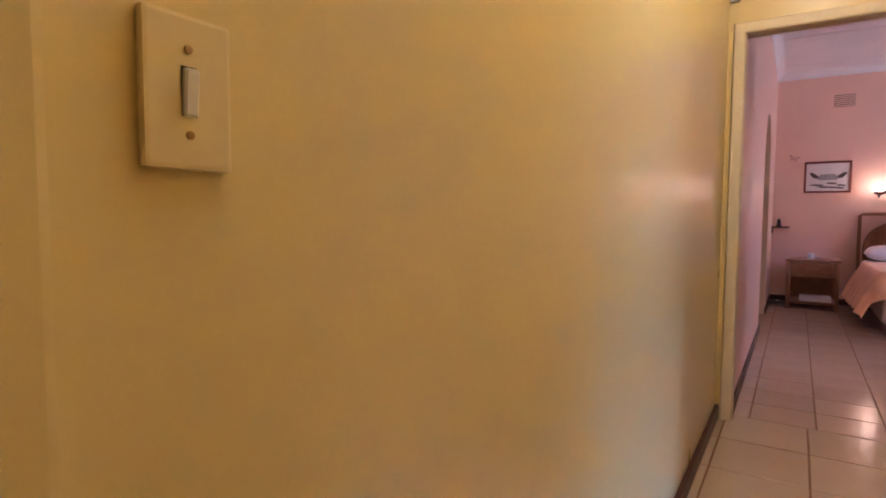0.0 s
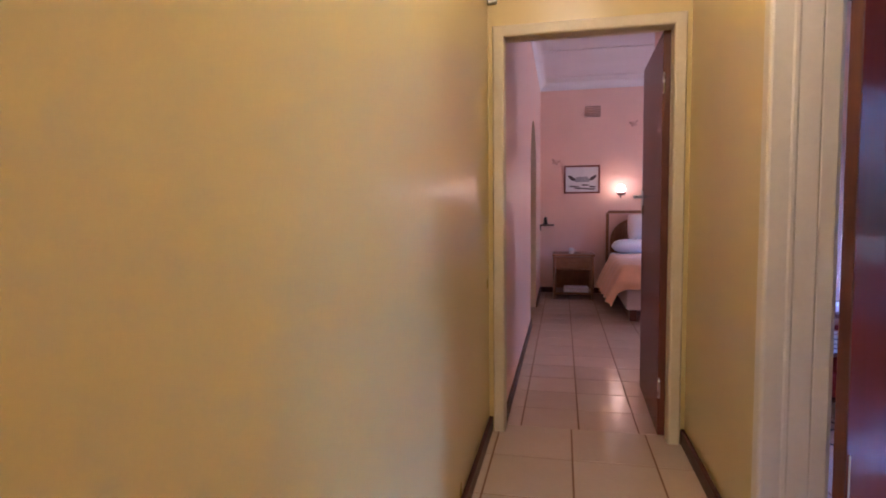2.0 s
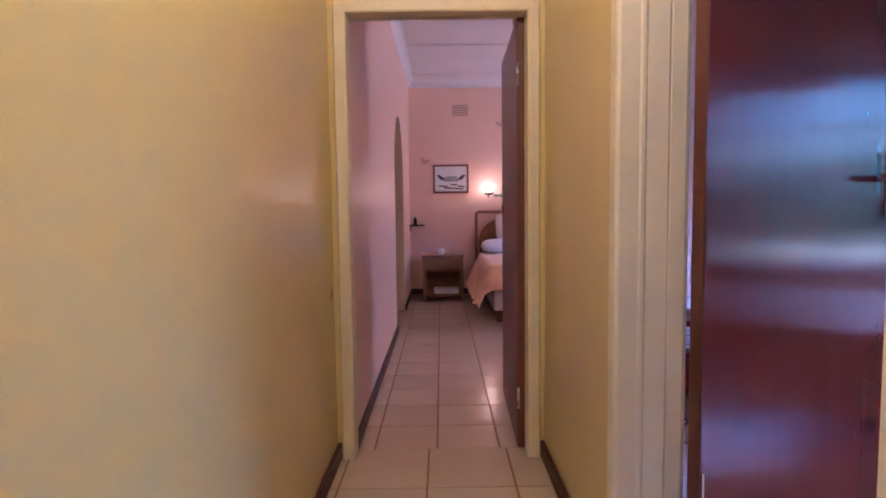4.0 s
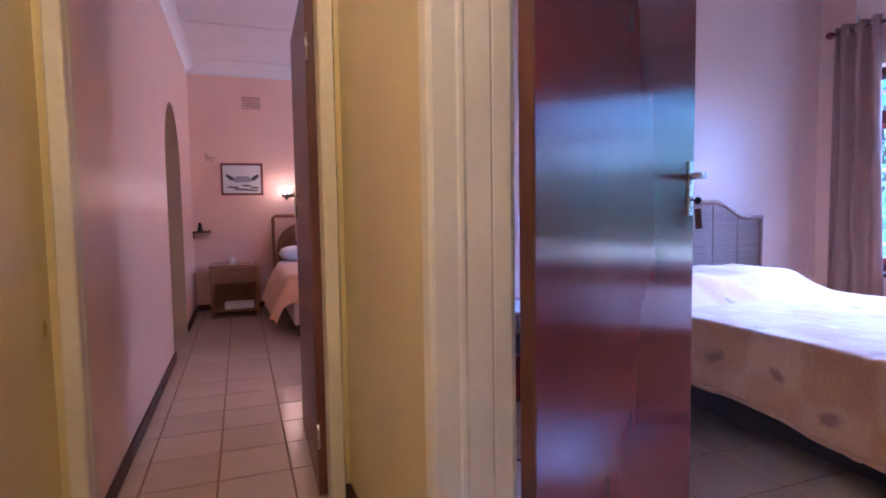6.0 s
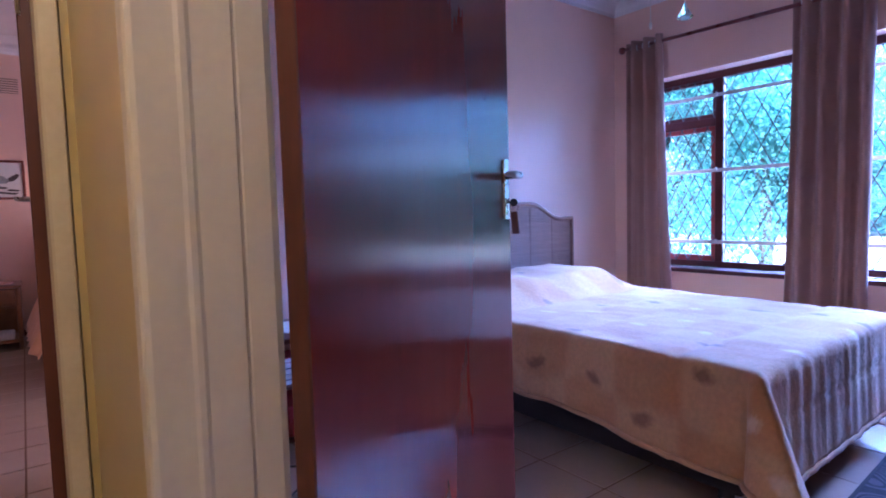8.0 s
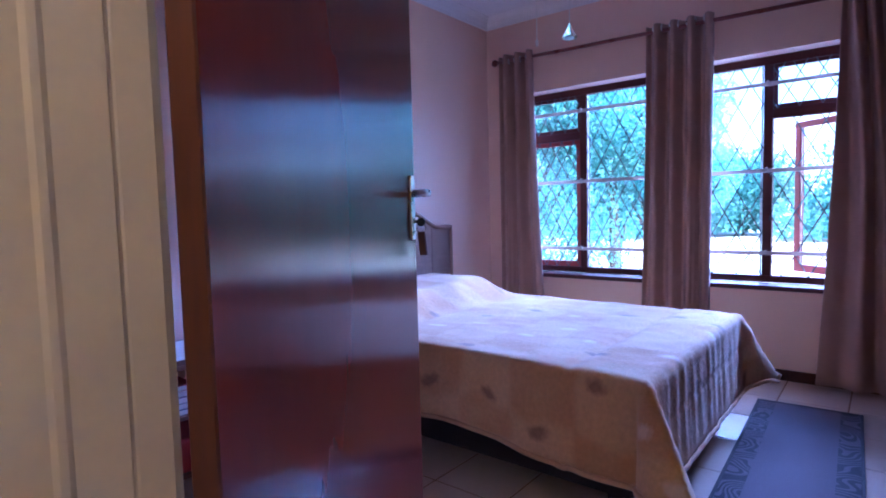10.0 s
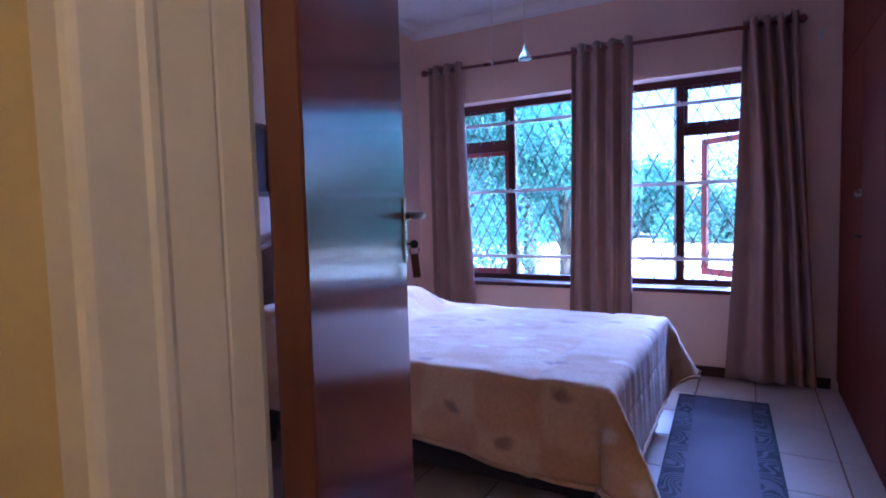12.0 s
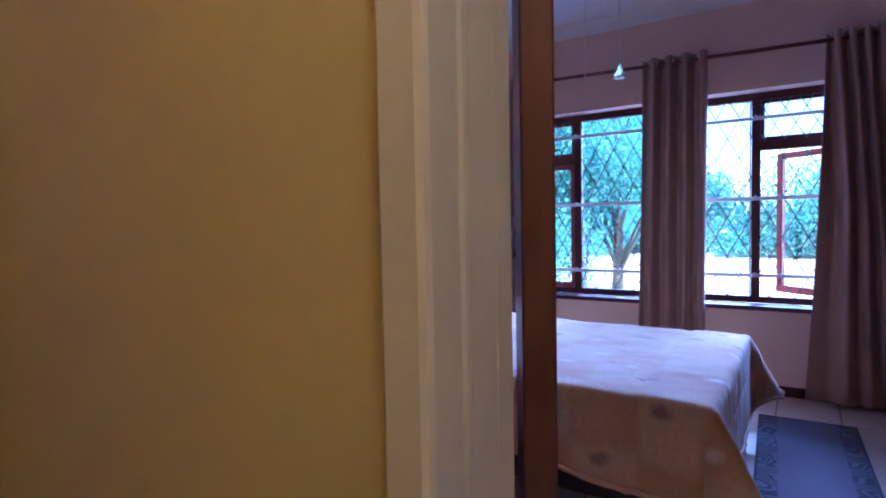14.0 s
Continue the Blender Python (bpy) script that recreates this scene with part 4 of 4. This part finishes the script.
# ---- rug ----
bm = box(-0.86, 0.86, -0.245, 0.245, 0, 0.010, bevel=0.004, seg=2)
rug = part("rug", bm, M_RUG)
for b in ((-0.866, 0.866, -0.251, -0.237), (-0.866, 0.866, 0.237, 0.251), (-0.866, -0.852, -0.237, 0.237), (0.852, 0.866, -0.237, 0.237)):
    part("binding", box(*b, 0.0005, 0.0125, bevel=0.003, seg=2), M_BIND, rug, "dark bound edge")
rug.matrix_world = pose(3.245, 1.480, 0.0, 0, 0, 2.0)
tagged(rug, "grey-mauve runner rug with dark zebra pattern borders on tiles", "rug")

# ---- wardrobe ----
WY = 0.87
ward = empty("wardrobe", "built-in mahogany coloured wardrobe with plain flush doors", "wardrobe")
part("carcass", box(0.95, BX1 - 0.003, BY0 + 0.003, WY - 0.022, 0.0, TOP - 0.09), M_WARD, ward)
part("plinth", box(0.95, BX1 - 0.003, WY - 0.022, WY - 0.012, 0.0, 0.06), M_WARD, ward)
n = 5
dw = (BX1 - 0.005 - 0.95) / n
for i in range(n):
    xa, xb = BX1 - 0.005 - (i + 1) * dw + 0.002, BX1 - 0.005 - i * dw - 0.002
    d1 = part("door", box(xa, xb, WY - 0.021, WY, 0.065, 2.045, bevel=0.002), M_WARD, ward)
    part("cupboard_door", box(xa, xb, WY - 0.021, WY, 2.053, TOP - 0.095, bevel=0.002), M_WARD, ward)
    kx = xa + 0.045 if i % 2 == 0 else xb - 0.045
    k = box(kx - 0.004, kx + 0.004, WY, WY + 0.016, 1.245, 1.285, bevel=0.002)
    part("pull", k, M_CHROME, d1, "small steel pull")
    kn = lathe([(0.010, 0), (0.010, 0.010), (0.006, 0.014)], seg=12)
    bmesh.ops.transform(kn, matrix=pose(kx, WY, 1.04, -90, 0, 0), verts=kn.verts)
    part("lock", kn, M_BLACK, d1, "dark lock escutcheon")

hk = empty("curtain_hook", "small white tie-back hook on the wall", "hook", (BX1, 0.985, 2.285))
part("plate", box(-0.006, 0, -0.014, 0.014, -0.03, 0.03, bevel=0.002), M_WHITEM, hk)
part("hook_arm", tube([(-0.006, 0, 0.0), (-0.03, 0, -0.004), (-0.036, 0, 0.012)], 0.004, 8), M_WHITEM, hk, smooth=True)

# ---- fan cords ----


def pull_cord(x, y, z_end, big):
    c = empty("pull_cord", "thin white fan pull cord with a clear drop" if big else "thin white fan pull cord with a small bead", "pull cord", group="fan pull cords")
    part("cord", tube([(x, y, TOP - 0.001), (x + 0.002, y, (TOP + z_end) / 2), (x, y, z_end)], 0.0019, 6), M_WHITEM, c)
    if big:
        b = lathe([(0.003, 0.0), (0.006, -0.008), (0.009, -0.02), (0.026, -0.048), (0.030, -0.054), (0.026, -0.060), (0.012, -0.061)], (x, y, z_end), 16)
        part("drop", b, M_GLASS, c, "clear plastic drop", smooth=True)
    else:
        b = lathe([(0.002, 0.0), (0.006, -0.006), (0.007, -0.022), (0.003, -0.03)], (x, y, z_end), 10)
        part("bead", b, M_WHITEM, c, "small pale bead", smooth=True)


pull_cord(2.516, 2.187, 1.905, True)
pull_cord(2.520, 2.336, 1.875, False)

# ---- far bedroom ----
pic = empty("picture", "framed print of dark birds on a pale ground", "picture")
bm = bmesh.new()
for a in ((0.0, 0.474, 1.362, 1.384), (0.0, 0.474, 1.718, 1.74), (0.0, 0.022, 1.384, 1.718), (0.452, 0.474, 1.384, 1.718)):
    add_box(bm, a[0], a[1], AY1 - 0.022, AY1 - 0.001, a[2], a[3], bevel=0.004)
part("frame", bm, M_PFRAME, pic, "mahogany frame")
part("print", box(0.022, 0.452, AY1 - 0.010, AY1 - 0.002, 1.384, 1.718), M_PAPER, pic, "pale print")
bm = bmesh.new()


def blot(bm, pts, y):
    bm.faces.new([bm.verts.new((x, y, z)) for x, z in pts])


Y = AY1 - 0.0112
for x0, s in ((0.10, 1), (0.385, -1)):
    blot(bm, [(x0 - 0.05 * s, 1.60), (x0 - 0.02 * s, 1.61), (x0 + 0.04 * s, 1.57), (x0 + 0.06 * s, 1.53), (x0, 1.54), (x0 - 0.03 * s, 1.57)], Y)
for x0, w, zz in ((0.05, 0.16, 1.455), (0.22, 0.12, 1.475), (0.32, 0.11, 1.45), (0.12, 0.2, 1.43), (0.28, 0.14, 1.42)):
    blot(bm, [(x0, zz), (x0 + w * 0.3, zz + 0.012), (x0 + w, zz + 0.004), (x0 + w * 0.8, zz - 0.012), (x0 + w * 0.3, zz - 0.008)], Y)
part("birds", bm, M_INK, pic, "dark painted shapes")
bm = bmesh.new()
blot(bm, [(0.13, 1.55), (0.17, 1.585), (0.30, 1.59), (0.35, 1.55), (0.33, 1.515), (0.15, 1.515)], Y)
part("hut", bm, M_GREYINK, pic, "grey painted shapes")

vent = empty("wall_vent", "pink painted louvred air vent high on the wall", "vent")
# dark backing colour stands in for the shade between the slats
part("backing", box(0.268, 0.474, AY1 - 0.004, AY1 - 0.0005, 2.385, 2.532), M_GROUT, vent, "dark brown plate coloured as the shaded hollow behind the louvres")
for i in range(7):
    z = 2.390 + i * 0.0225
    part("slat", box(0.268, 0.474, AY1 - 0.014, AY1 - 0.003, z, z + 0.0125, bevel=0.002), M_PINK, vent)

lamp = empty("wall_lamp", "lit wall lamp with a bare round globe", "lamp")
bm = bmesh.new()
bmesh.ops.create_uvsphere(bm, u_segments=20, v_segments=12, radius=0.052)
bmesh.ops.translate(bm, vec=(0.735, AY1 - 0.15, 1.415), verts=bm.verts)
part("globe", bm, M_GLOBE, lamp, "glowing warm globe", smooth=True)
part("cup", lathe([(0.02, -0.03), (0.05, -0.02), (0.062, 0.0), (0.058, 0.008)], (0.735, AY1 - 0.15, 1.355), 18), M_DOORE, lamp, "dark lamp cup", smooth=True)
part("arm", tube([(0.735, AY1 - 0.15, 1.33), (0.735, AY1 - 0.1, 1.30), (0.735, AY1 - 0.002, 1.32)], 0.008, 8), M_DOORE, lamp)
bulb = new("wall_lamp_light", bpy.data.lights.new("wall_lamp_light", "POINT"))
bulb.data.energy, bulb.data.color, bulb.data.shadow_soft_size = LAMP, (1.0, 0.52, 0.24), 0.054
bulb.location = (0.735, AY1 - 0.22, 1.415)


def butterfly(x, z, s, tilt):
    b = empty("butterfly_ornament", "small plaster butterfly ornament fixed to the pink wall", "ornament", (x, AY1 - 0.001, z), 0, "wall butterflies")
    for sx in (-1, 1):
        bm = bmesh.new()
        pts = [(0, 0), (0.03, 0.035), (0.06, 0.04), (0.055, 0.01), (0.03, 0.0), (0.04, -0.025), (0.02, -0.035), (0.004, -0.012)]
        lo = [bm.verts.new((sx * px * s, -0.004 - 0.25 * px * s, pz * s)) for px, pz in pts]
        hi = [bm.verts.new((sx * px * s, -0.009 - 0.25 * px * s, pz * s)) for px, pz in pts]
        bm.faces.new(lo)
        bm.faces.new(hi[::-1])
        for k in range(len(pts)):
            bm.faces.new((lo[k], lo[(k + 1) % len(pts)], hi[(k + 1) % len(pts)], hi[k]))
        part("wing", bm, M_ORN, b)
    part("butterfly_body", tube([(0, -0.006, -0.03 * s), (0, -0.008, 0.035 * s)], 0.005 * s, 6), M_ORN, b)
    b.rotation_euler = (0, radians(tilt), 0)


butterfly(-0.115, 1.79, 1.0, 18)
butterfly(0.90, 2.27, 1.0, -12)

cs = empty("corner_shelf", "small dark wooden corner shelf on the wall", "shelf")
bm = bmesh.new()
pts = [(AX0 + 0.001, AY1 - 0.001)] + [(AX0 + 0.001 + 0.19 * math.sin(a), AY1 - 0.001 - 0.19 * math.cos(a)) for a in [k * math.pi / 2 / 10 for k in range(11)]]
lo = [bm.verts.new((x, y, 0.925)) for x, y in pts]
hi = [bm.verts.new((x, y, 0.945)) for x, y in pts]
bm.faces.new(lo[::-1])
bm.faces.new(hi)
for k in range(len(pts)):
    bm.faces.new((lo[k], lo[(k + 1) % len(pts)], hi[(k + 1) % len(pts)], hi[k]))
part("board", bm, M_SKIRT, cs)
part("bracket", box(AX0 + 0.001, AX0 + 0.013, AY1 - 0.12, AY1 - 0.001, 0.86, 0.925, bevel=0.004), M_SKIRT, cs)
tagged(part("ornament", lathe([(0.028, 0), (0.032, 0.01), (0.02, 0.03), (0.026, 0.05), (0.016, 0.075), (0.018, 0.09), (0.006, 0.10)], (AX0 + 0.075, AY1 - 0.08, 0.945), 16), M_DARK, smooth=True), "small dark carved ornament on the corner shelf", "ornament")

st = empty("nightstand", "rattan nightstand with a drawer and open lower shelf", "nightstand")
SX0, SX1, SY0, SY1 = -0.135, 0.375, 7.22, 7.72
for x in (SX0 + 0.02, SX1 - 0.02):
    for y in (SY0 + 0.02, SY1 - 0.02):
        part("leg", tube([(x, y, 0), (x, y, 0.56)], 0.019, 10), M_RATTAN, st, smooth=True)
part("top", box(SX0 - 0.01, SX1 + 0.01, SY0 - 0.01, SY1 + 0.01, 0.555, 0.578, bevel=0.008, seg=2), M_RATTAN, st)
dr = part("drawer", box(SX0 + 0.04, SX1 - 0.04, SY0 + 0.004, SY0 + 0.40, 0.40, 0.545, bevel=0.005), M_RATTAN, st)
part("handle", tube([(0.07, SY0 + 0.004, 0.475), (0.08, SY0 - 0.02, 0.472), (0.16, SY0 - 0.02, 0.472), (0.17, SY0 + 0.004, 0.475)], 0.007, 8), M_RATTAN, dr, "cane drawer handle")
part("rail", tube([(SX0 + 0.02, SY0 + 0.02, 0.385), (SX1 - 0.02, SY0 + 0.02, 0.385)], 0.012, 8), M_RATTAN, st)
part("rail", tube([(SX0 + 0.02, SY0 + 0.02, 0.075), (SX1 - 0.02, SY0 + 0.02, 0.075)], 0.012, 8), M_RATTAN, st)
part("shelf", box(SX0 + 0.02, SX1 - 0.02, SY0 + 0.02, SY1 - 0.02, 0.075, 0.09), M_RATTAN, st)
part("back_panel", box(SX0 + 0.02, SX1 - 0.02, SY1 - 0.03, SY1 - 0.015, 0.09, 0.555), M_RATTAN, st, "brown cane back panel")
tagged(part("folded_towel", box(0.0, 0.31, SY0 + 0.03, SY0 + 0.27, 0.0905, 0.15, bevel=0.02, seg=3), M_PILLOW, smooth=True), "folded white towel on the lower shelf", "towel")
mug = empty("mug", "small white mug with dark mark on the nightstand", "mug", (0.095, 7.34, 0.578))
part("cup", lathe([(0.026, 0), (0.03, 0.004), (0.032, 0.075), (0.029, 0.075), (0.027, 0.01)], seg=18), M_PLASTIC, mug, smooth=True)
part("mug_handle", tube([(0.030, 0, 0.058), (0.05, 0, 0.052), (0.05, 0, 0.026), (0.030, 0, 0.02)], 0.005, 8), M_PLASTIC, mug, smooth=True)
tagged(part("dish", lathe([(0.04, 0), (0.05, 0.004), (0.072, 0.02), (0.068, 0.022), (0.045, 0.010)], (0.265, 7.36, 0.578), 22), M_ORN, smooth=True), "small shallow dish on the nightstand", "dish")

bed2 = empty("bed", "bed with pale base and rattan headboard in the far room", "bed")
EX0, EX1, EY0, EY1 = 0.60, 1.70, 5.86, 7.74
part("bed_base", box(EX0 + 0.02, EX1 - 0.02, EY0 + 0.03, EY1, 0.12, 0.34, bevel=0.03, seg=3), M_BASE, bed2, "pale fabric bed base")
part("mattress", box(EX0, EX1, EY0, EY1, 0.34, 0.57, bevel=0.06, seg=4), M_PILLOW, bed2, "white mattress", smooth=True)
for x in (EX0 + 0.09, EX1 - 0.1):
    for y in (EY0 + 0.1, EY1 - 0.15):
        part("leg", box(x - 0.035, x + 0.035, y - 0.035, y + 0.035, 0, 0.12, bevel=0.006), M_SKIRT, bed2)
rows = []
for j in range(61):
    v = 7.25 - j * (7.25 - EY0 + 0.30) / 60
    row = []
    for i in range(71):
        u = EX0 - 0.43 + i * (EX1 - EX0 + 0.86) / 70
        dx, dy = max(0, EX0 - u, u - EX1), max(0, EY0 - v)
        sx = -1 if u < EX0 else 1
        r = max(dx, dy) + 0.2 * min(dx, dy)
        fade = 0.93 + 0.07 * min(1, max(0, (v - 5.9) / 0.9))
        r *= fade
        x, y, zz = min(max(u, EX0), EX1), max(v, EY0), 0.585
        zz += 0.012 * noise.noise((u * 4, v * 4, 7))
        if r > 0:
            q = 0.05
            bend = min(1, r / (q * 1.57))
            out = q * math.sin(bend * math.pi / 2) + 0.36 * max(0, r - q) + 0.024 * math.sin(v * 22 + u * 4) * min(1, r / 0.25)
            x += sx * out * dx / max(1e-6, math.hypot(dx, dy))
            y -= out * dy / max(1e-6, math.hypot(dx, dy))
            zz -= q * (1 - math.cos(bend * math.pi / 2)) + 0.93 * max(0, r - q * 1.57)
        row.append((x, y, max(zz, 0.02)))
    rows.append(row)
bm = bmesh.new()
add_sheet(bm, rows)
sp = part("bedspread", bm, M_PEACH, smooth=True)
sp.modifiers.new("thick", "SOLIDIFY").thickness = 0.012
tagged(sp, "peach bedspread hanging loosely over the bed side", "bedspread")


def pillow(x0, x1, y0, y1, z, h, tilt=0):
    bm = bmesh.new()
    n = 16
    top, bot = [], []
    for j in range(n + 1):
        rt, rb = [], []
        for i in range(n + 1):
            a, b = i / n * 2 - 1, j / n * 2 - 1
            k = max(0, (1 - a ** 4) * (1 - b ** 4)) ** 0.5
            px, py = (x0 + x1) / 2 + a * (x1 - x0) / 2 * (1 - 0.05 * b * b), (y0 + y1) / 2 + b * (y1 - y0) / 2 * (1 - 0.05 * a * a)
            rt.append((px, py, z + h * 0.45 + h * 0.55 * k))
            rb.append((px, py, z + h * 0.45 - h * 0.45 * k))
        top.append(rt)
        bot.append(rb)
    add_sheet(bm, top)
    add_sheet(bm, bot)
    bmesh.ops.remove_doubles(bm, verts=bm.verts, dist=0.0005)
    return bm


tagged(part("pillow", pillow(EX0 + 0.0, EX0 + 0.62, 7.28, 7.70, 0.585, 0.17), M_PILLOW, smooth=True), "plump white pillow on the far bed", "pillow", "pillows on the far bed")
bm = pillow(EX0 + 0.21, EX0 + 0.75, 0.0, 0.36, 0.0, 0.15)
bmesh.ops.transform(bm, matrix=pose(0, 7.62, 0.72, 68, 0, 0), verts=bm.verts)
tagged(part("pillow", bm, M_PILLOW, smooth=True), "white pillow leaning on the headboard", "pillow", "pillows on the far bed")


def arched_headboard(x0, x1, y, z1):
    hb = empty("headboard", "orange-brown rattan headboard with an arched cane panel", "headboard")
    part("frame_cane", tube([(x0, y, 0), (x0, y, z1 - 0.02), (x0 + 0.02, y, z1), (x1 - 0.02, y, z1), (x1, y, z1 - 0.02), (x1, y, 0)], 0.019, 10), M_RATTAN, hb, smooth=True)
    part("rail", tube([(x0, y, 0.45), (x1, y, 0.45)], 0.014, 8), M_RATTAN, hb, smooth=True)
    xm, hw = (x0 + x1) / 2, (x1 - x0) / 2 - 0.05
    arc = [(xm - hw * math.cos(a), y, 0.62 + (z1 - 0.06 - 0.62) * math.sin(a) ** 0.6 if math.sin(a) > 0 else 0.62) for a in [math.pi * k / 30 for k in range(31)]]
    part("arch_cane", tube(arc, 0.014, 8), M_RATTAN, hb, smooth=True)
    bm = bmesh.new()
    for k in range(1, 60):
        a = math.pi * k / 60
        x = xm - hw * math.cos(a)
        add_tube(bm, [(x, y, 0.46), (x, y, 0.62 + (z1 - 0.07 - 0.62) * math.sin(a) ** 0.6)], 0.010, 5)
    part("cane_panel", bm, M_RATTAN, hb, "close set canes under the arch", smooth=True)


arched_headboard(0.57, 1.75, 7.80, 1.105)

# ---- outside ----
bm = bmesh.new()
R = 600
vs = [bm.verts.new(p) for p in ((-R, -R, -0.25), (R, -R, -0.25), (R, R, -0.25), (-R, R, -0.25))]
bm.faces.new(vs)
structure("ground", bm, M_LAWN, "sunlit lawn round the house, coloured pale to bounce light indoors", "ground")
structure("house_base", box(-2.9, 4.84, -2.9, 8.1, -0.25, -0.03), M_OUT, "plain plinth under the house", "foundation")


def tree(x, y, height, crown, seed, leaves, size, mat, low=0.25, category="tree", label="leafy green garden tree with a thin trunk"):
    rnd = random.Random(seed)
    t = empty("tree", label, category, (x, y, -0.25), 0, "garden trees")
    bm = bmesh.new()
    h = height
    add_tube(bm, [(0, 0, 0), (0.05 * h * rnd.uniform(-1, 1) * 0.5, 0, h * 0.3), (0.03 * h * rnd.uniform(-1, 1), 0.03 * h, h * 0.62)], [0.030 * h * 0.8, 0.022 * h * 0.8, 0.010 * h * 0.8], 10)
    blobs = []
    for k in range(9):
        a, f = rnd.uniform(0, 6.28), rnd.uniform(low, 0.9)
        rr = crown * rnd.uniform(0.35, 0.85)
        p = Vector((rr * math.cos(a), rr * math.sin(a), h * f))
        add_tube(bm, [(0, 0, h * max(0.08, f - 0.28)), (p.x * 0.5, p.y * 0.5, h * (f - 0.08)), p], [0.010 * h, 0.006 * h, 0.002 * h], 6)
        blobs.append((p, crown * rnd.uniform(0.38, 0.62)))
    blobs.append((Vector((0, 0, h * 0.75)), crown * 0.7))
    part("trunk", bm, M_BARK, t, "grey-brown trunk and limbs", smooth=True)
    verts, faces = [], []
    for k in range(leaves):
        c, rad = blobs[rnd.randrange(len(blobs))]
        d = Vector((rnd.gauss(0, 1), rnd.gauss(0, 1), rnd.gauss(0, 0.85))).normalized() * rad * rnd.uniform(0.35, 1.08)
        p = c + d
        if p.z < 0.15:
            continue
        s = size * rnd.uniform(0.6, 1.4)
        q = Euler((rnd.uniform(-1.2, 1.2), rnd.uniform(-1.2, 1.2), rnd.uniform(0, 6.28))).to_matrix()
        i = len(verts)
        for a in ((-0.5, 0, 0), (0, -0.26, 0.06), (0.5, 0, -0.04), (0, 0.26, 0.06)):
            verts.append(p + q @ (Vector(a) * s))
        faces.append((i, i + 1, i + 2, i + 3))
    me = bpy.data.meshes.new("crown")
    me.from_pydata(verts, [], faces)
    me.materials.append(mat)
    c = new("crown", me)
    c.parent = t
    return t


tree(8.8, 6.0, 4.6, 1.9, 3, 60000, 0.062, M_LEAF, 0.12, "shrub tree", "leafy garden shrub tree close to the window")
tree(9.5, 4.75, 4.5, 1.55, 8, 46000, 0.062, M_LEAF, 0.22, "shrub tree", "leafy garden shrub tree beside the lawn")
tree(9.9, 4.25, 4.4, 1.0, 15, 30000, 0.062, M_LEAF, 0.3, "shrub tree", "leafy garden shrub tree beside the lawn")
rnd = random.Random(4)
for k in range(13):
    tree(rnd.uniform(24.5, 28), -6 + k * 2.9 + rnd.uniform(-0.8, 0.8), rnd.uniform(2.7, 3.4), rnd.uniform(2.0, 2.6), 20 + k, 14000, 0.19, M_FARLEAF, 0.06, "tree", "distant leafy tree at the garden's end")

# ---- floors and tiles ----


def tiled(name, x0, x1, y0, y1, pitch, ox, oy, mat, label, gap=0.008, deep=None, cut=None):
    """Glazed tiles with recessed joints, cut where they meet the walls."""
    base = box(x0, x1, y0, y1, -0.03, -0.003) if cut is None else box(x0, cut[0], y0, y1, -0.03, -0.003)
    if cut:
        add_box(base, cut[0], x1, cut[1], y1, -0.03, -0.003)
    fl = structure(name, base, M_GROUT, label, "floor")
    cache = {}
    i0, i1 = math.floor((x0 - ox) / pitch), math.ceil((x1 - ox) / pitch)
    deep = deep or pitch
    j0, j1 = math.floor((y0 - oy) / deep), math.ceil((y1 - oy) / deep)
    for i in range(i0, i1):
        for j in range(j0, j1):
            a, b = max(x0, ox + i * pitch + gap / 2), min(x1, ox + (i + 1) * pitch - gap / 2)
            c, d = max(y0, oy + j * deep + gap / 2), min(y1, oy + (j + 1) * deep - gap / 2)
            if cut and (a + b) / 2 > cut[0]:
                c = max(c, cut[1])
            if b - a < 0.01 or d - c < 0.01:
                continue
            k = (round(b - a, 3), round(d - c, 3))
            if k not in cache:
                cache[k] = mesh_of("tile", box(-k[0] / 2, k[0] / 2, -k[1] / 2, k[1] / 2, -0.008, 0, bevel=0.0015), mat)
            t = new("tile", cache[k])
            t.location = ((a + b) / 2, (c + d) / 2, 0)
            t.parent = fl


EDGE = 2.985   # joint between passage and far bedroom tiles
tiled("floor_hall", HX0, BX0, HALL_END, EDGE, 0.367, 0.031, EDGE - 0.371 * 9, M_TILE, "beige glazed passage floor tiles with brown joints", deep=0.371)
tiled("floor_far_bedroom", AX0, BX1, EDGE, AY1, 0.300, 0.070, EDGE - 0.020, M_TILEP, "pale glazed bedroom floor tiles", cut=(HX1 + 0.03, BY1 + 0.1))
tiled("floor_bedroom", BX0, BX1, BY0, BY1, 0.395, 2.22, 2.70, M_TILEB, "pale glazed bedroom floor tiles with brown joints", deep=0.343)
structure("floor_behind_arch", box(-2.28, AX0, 4.3, 7.88, -0.03, 0.0), M_TILEP, "plain pale floor behind the arch", "floor")
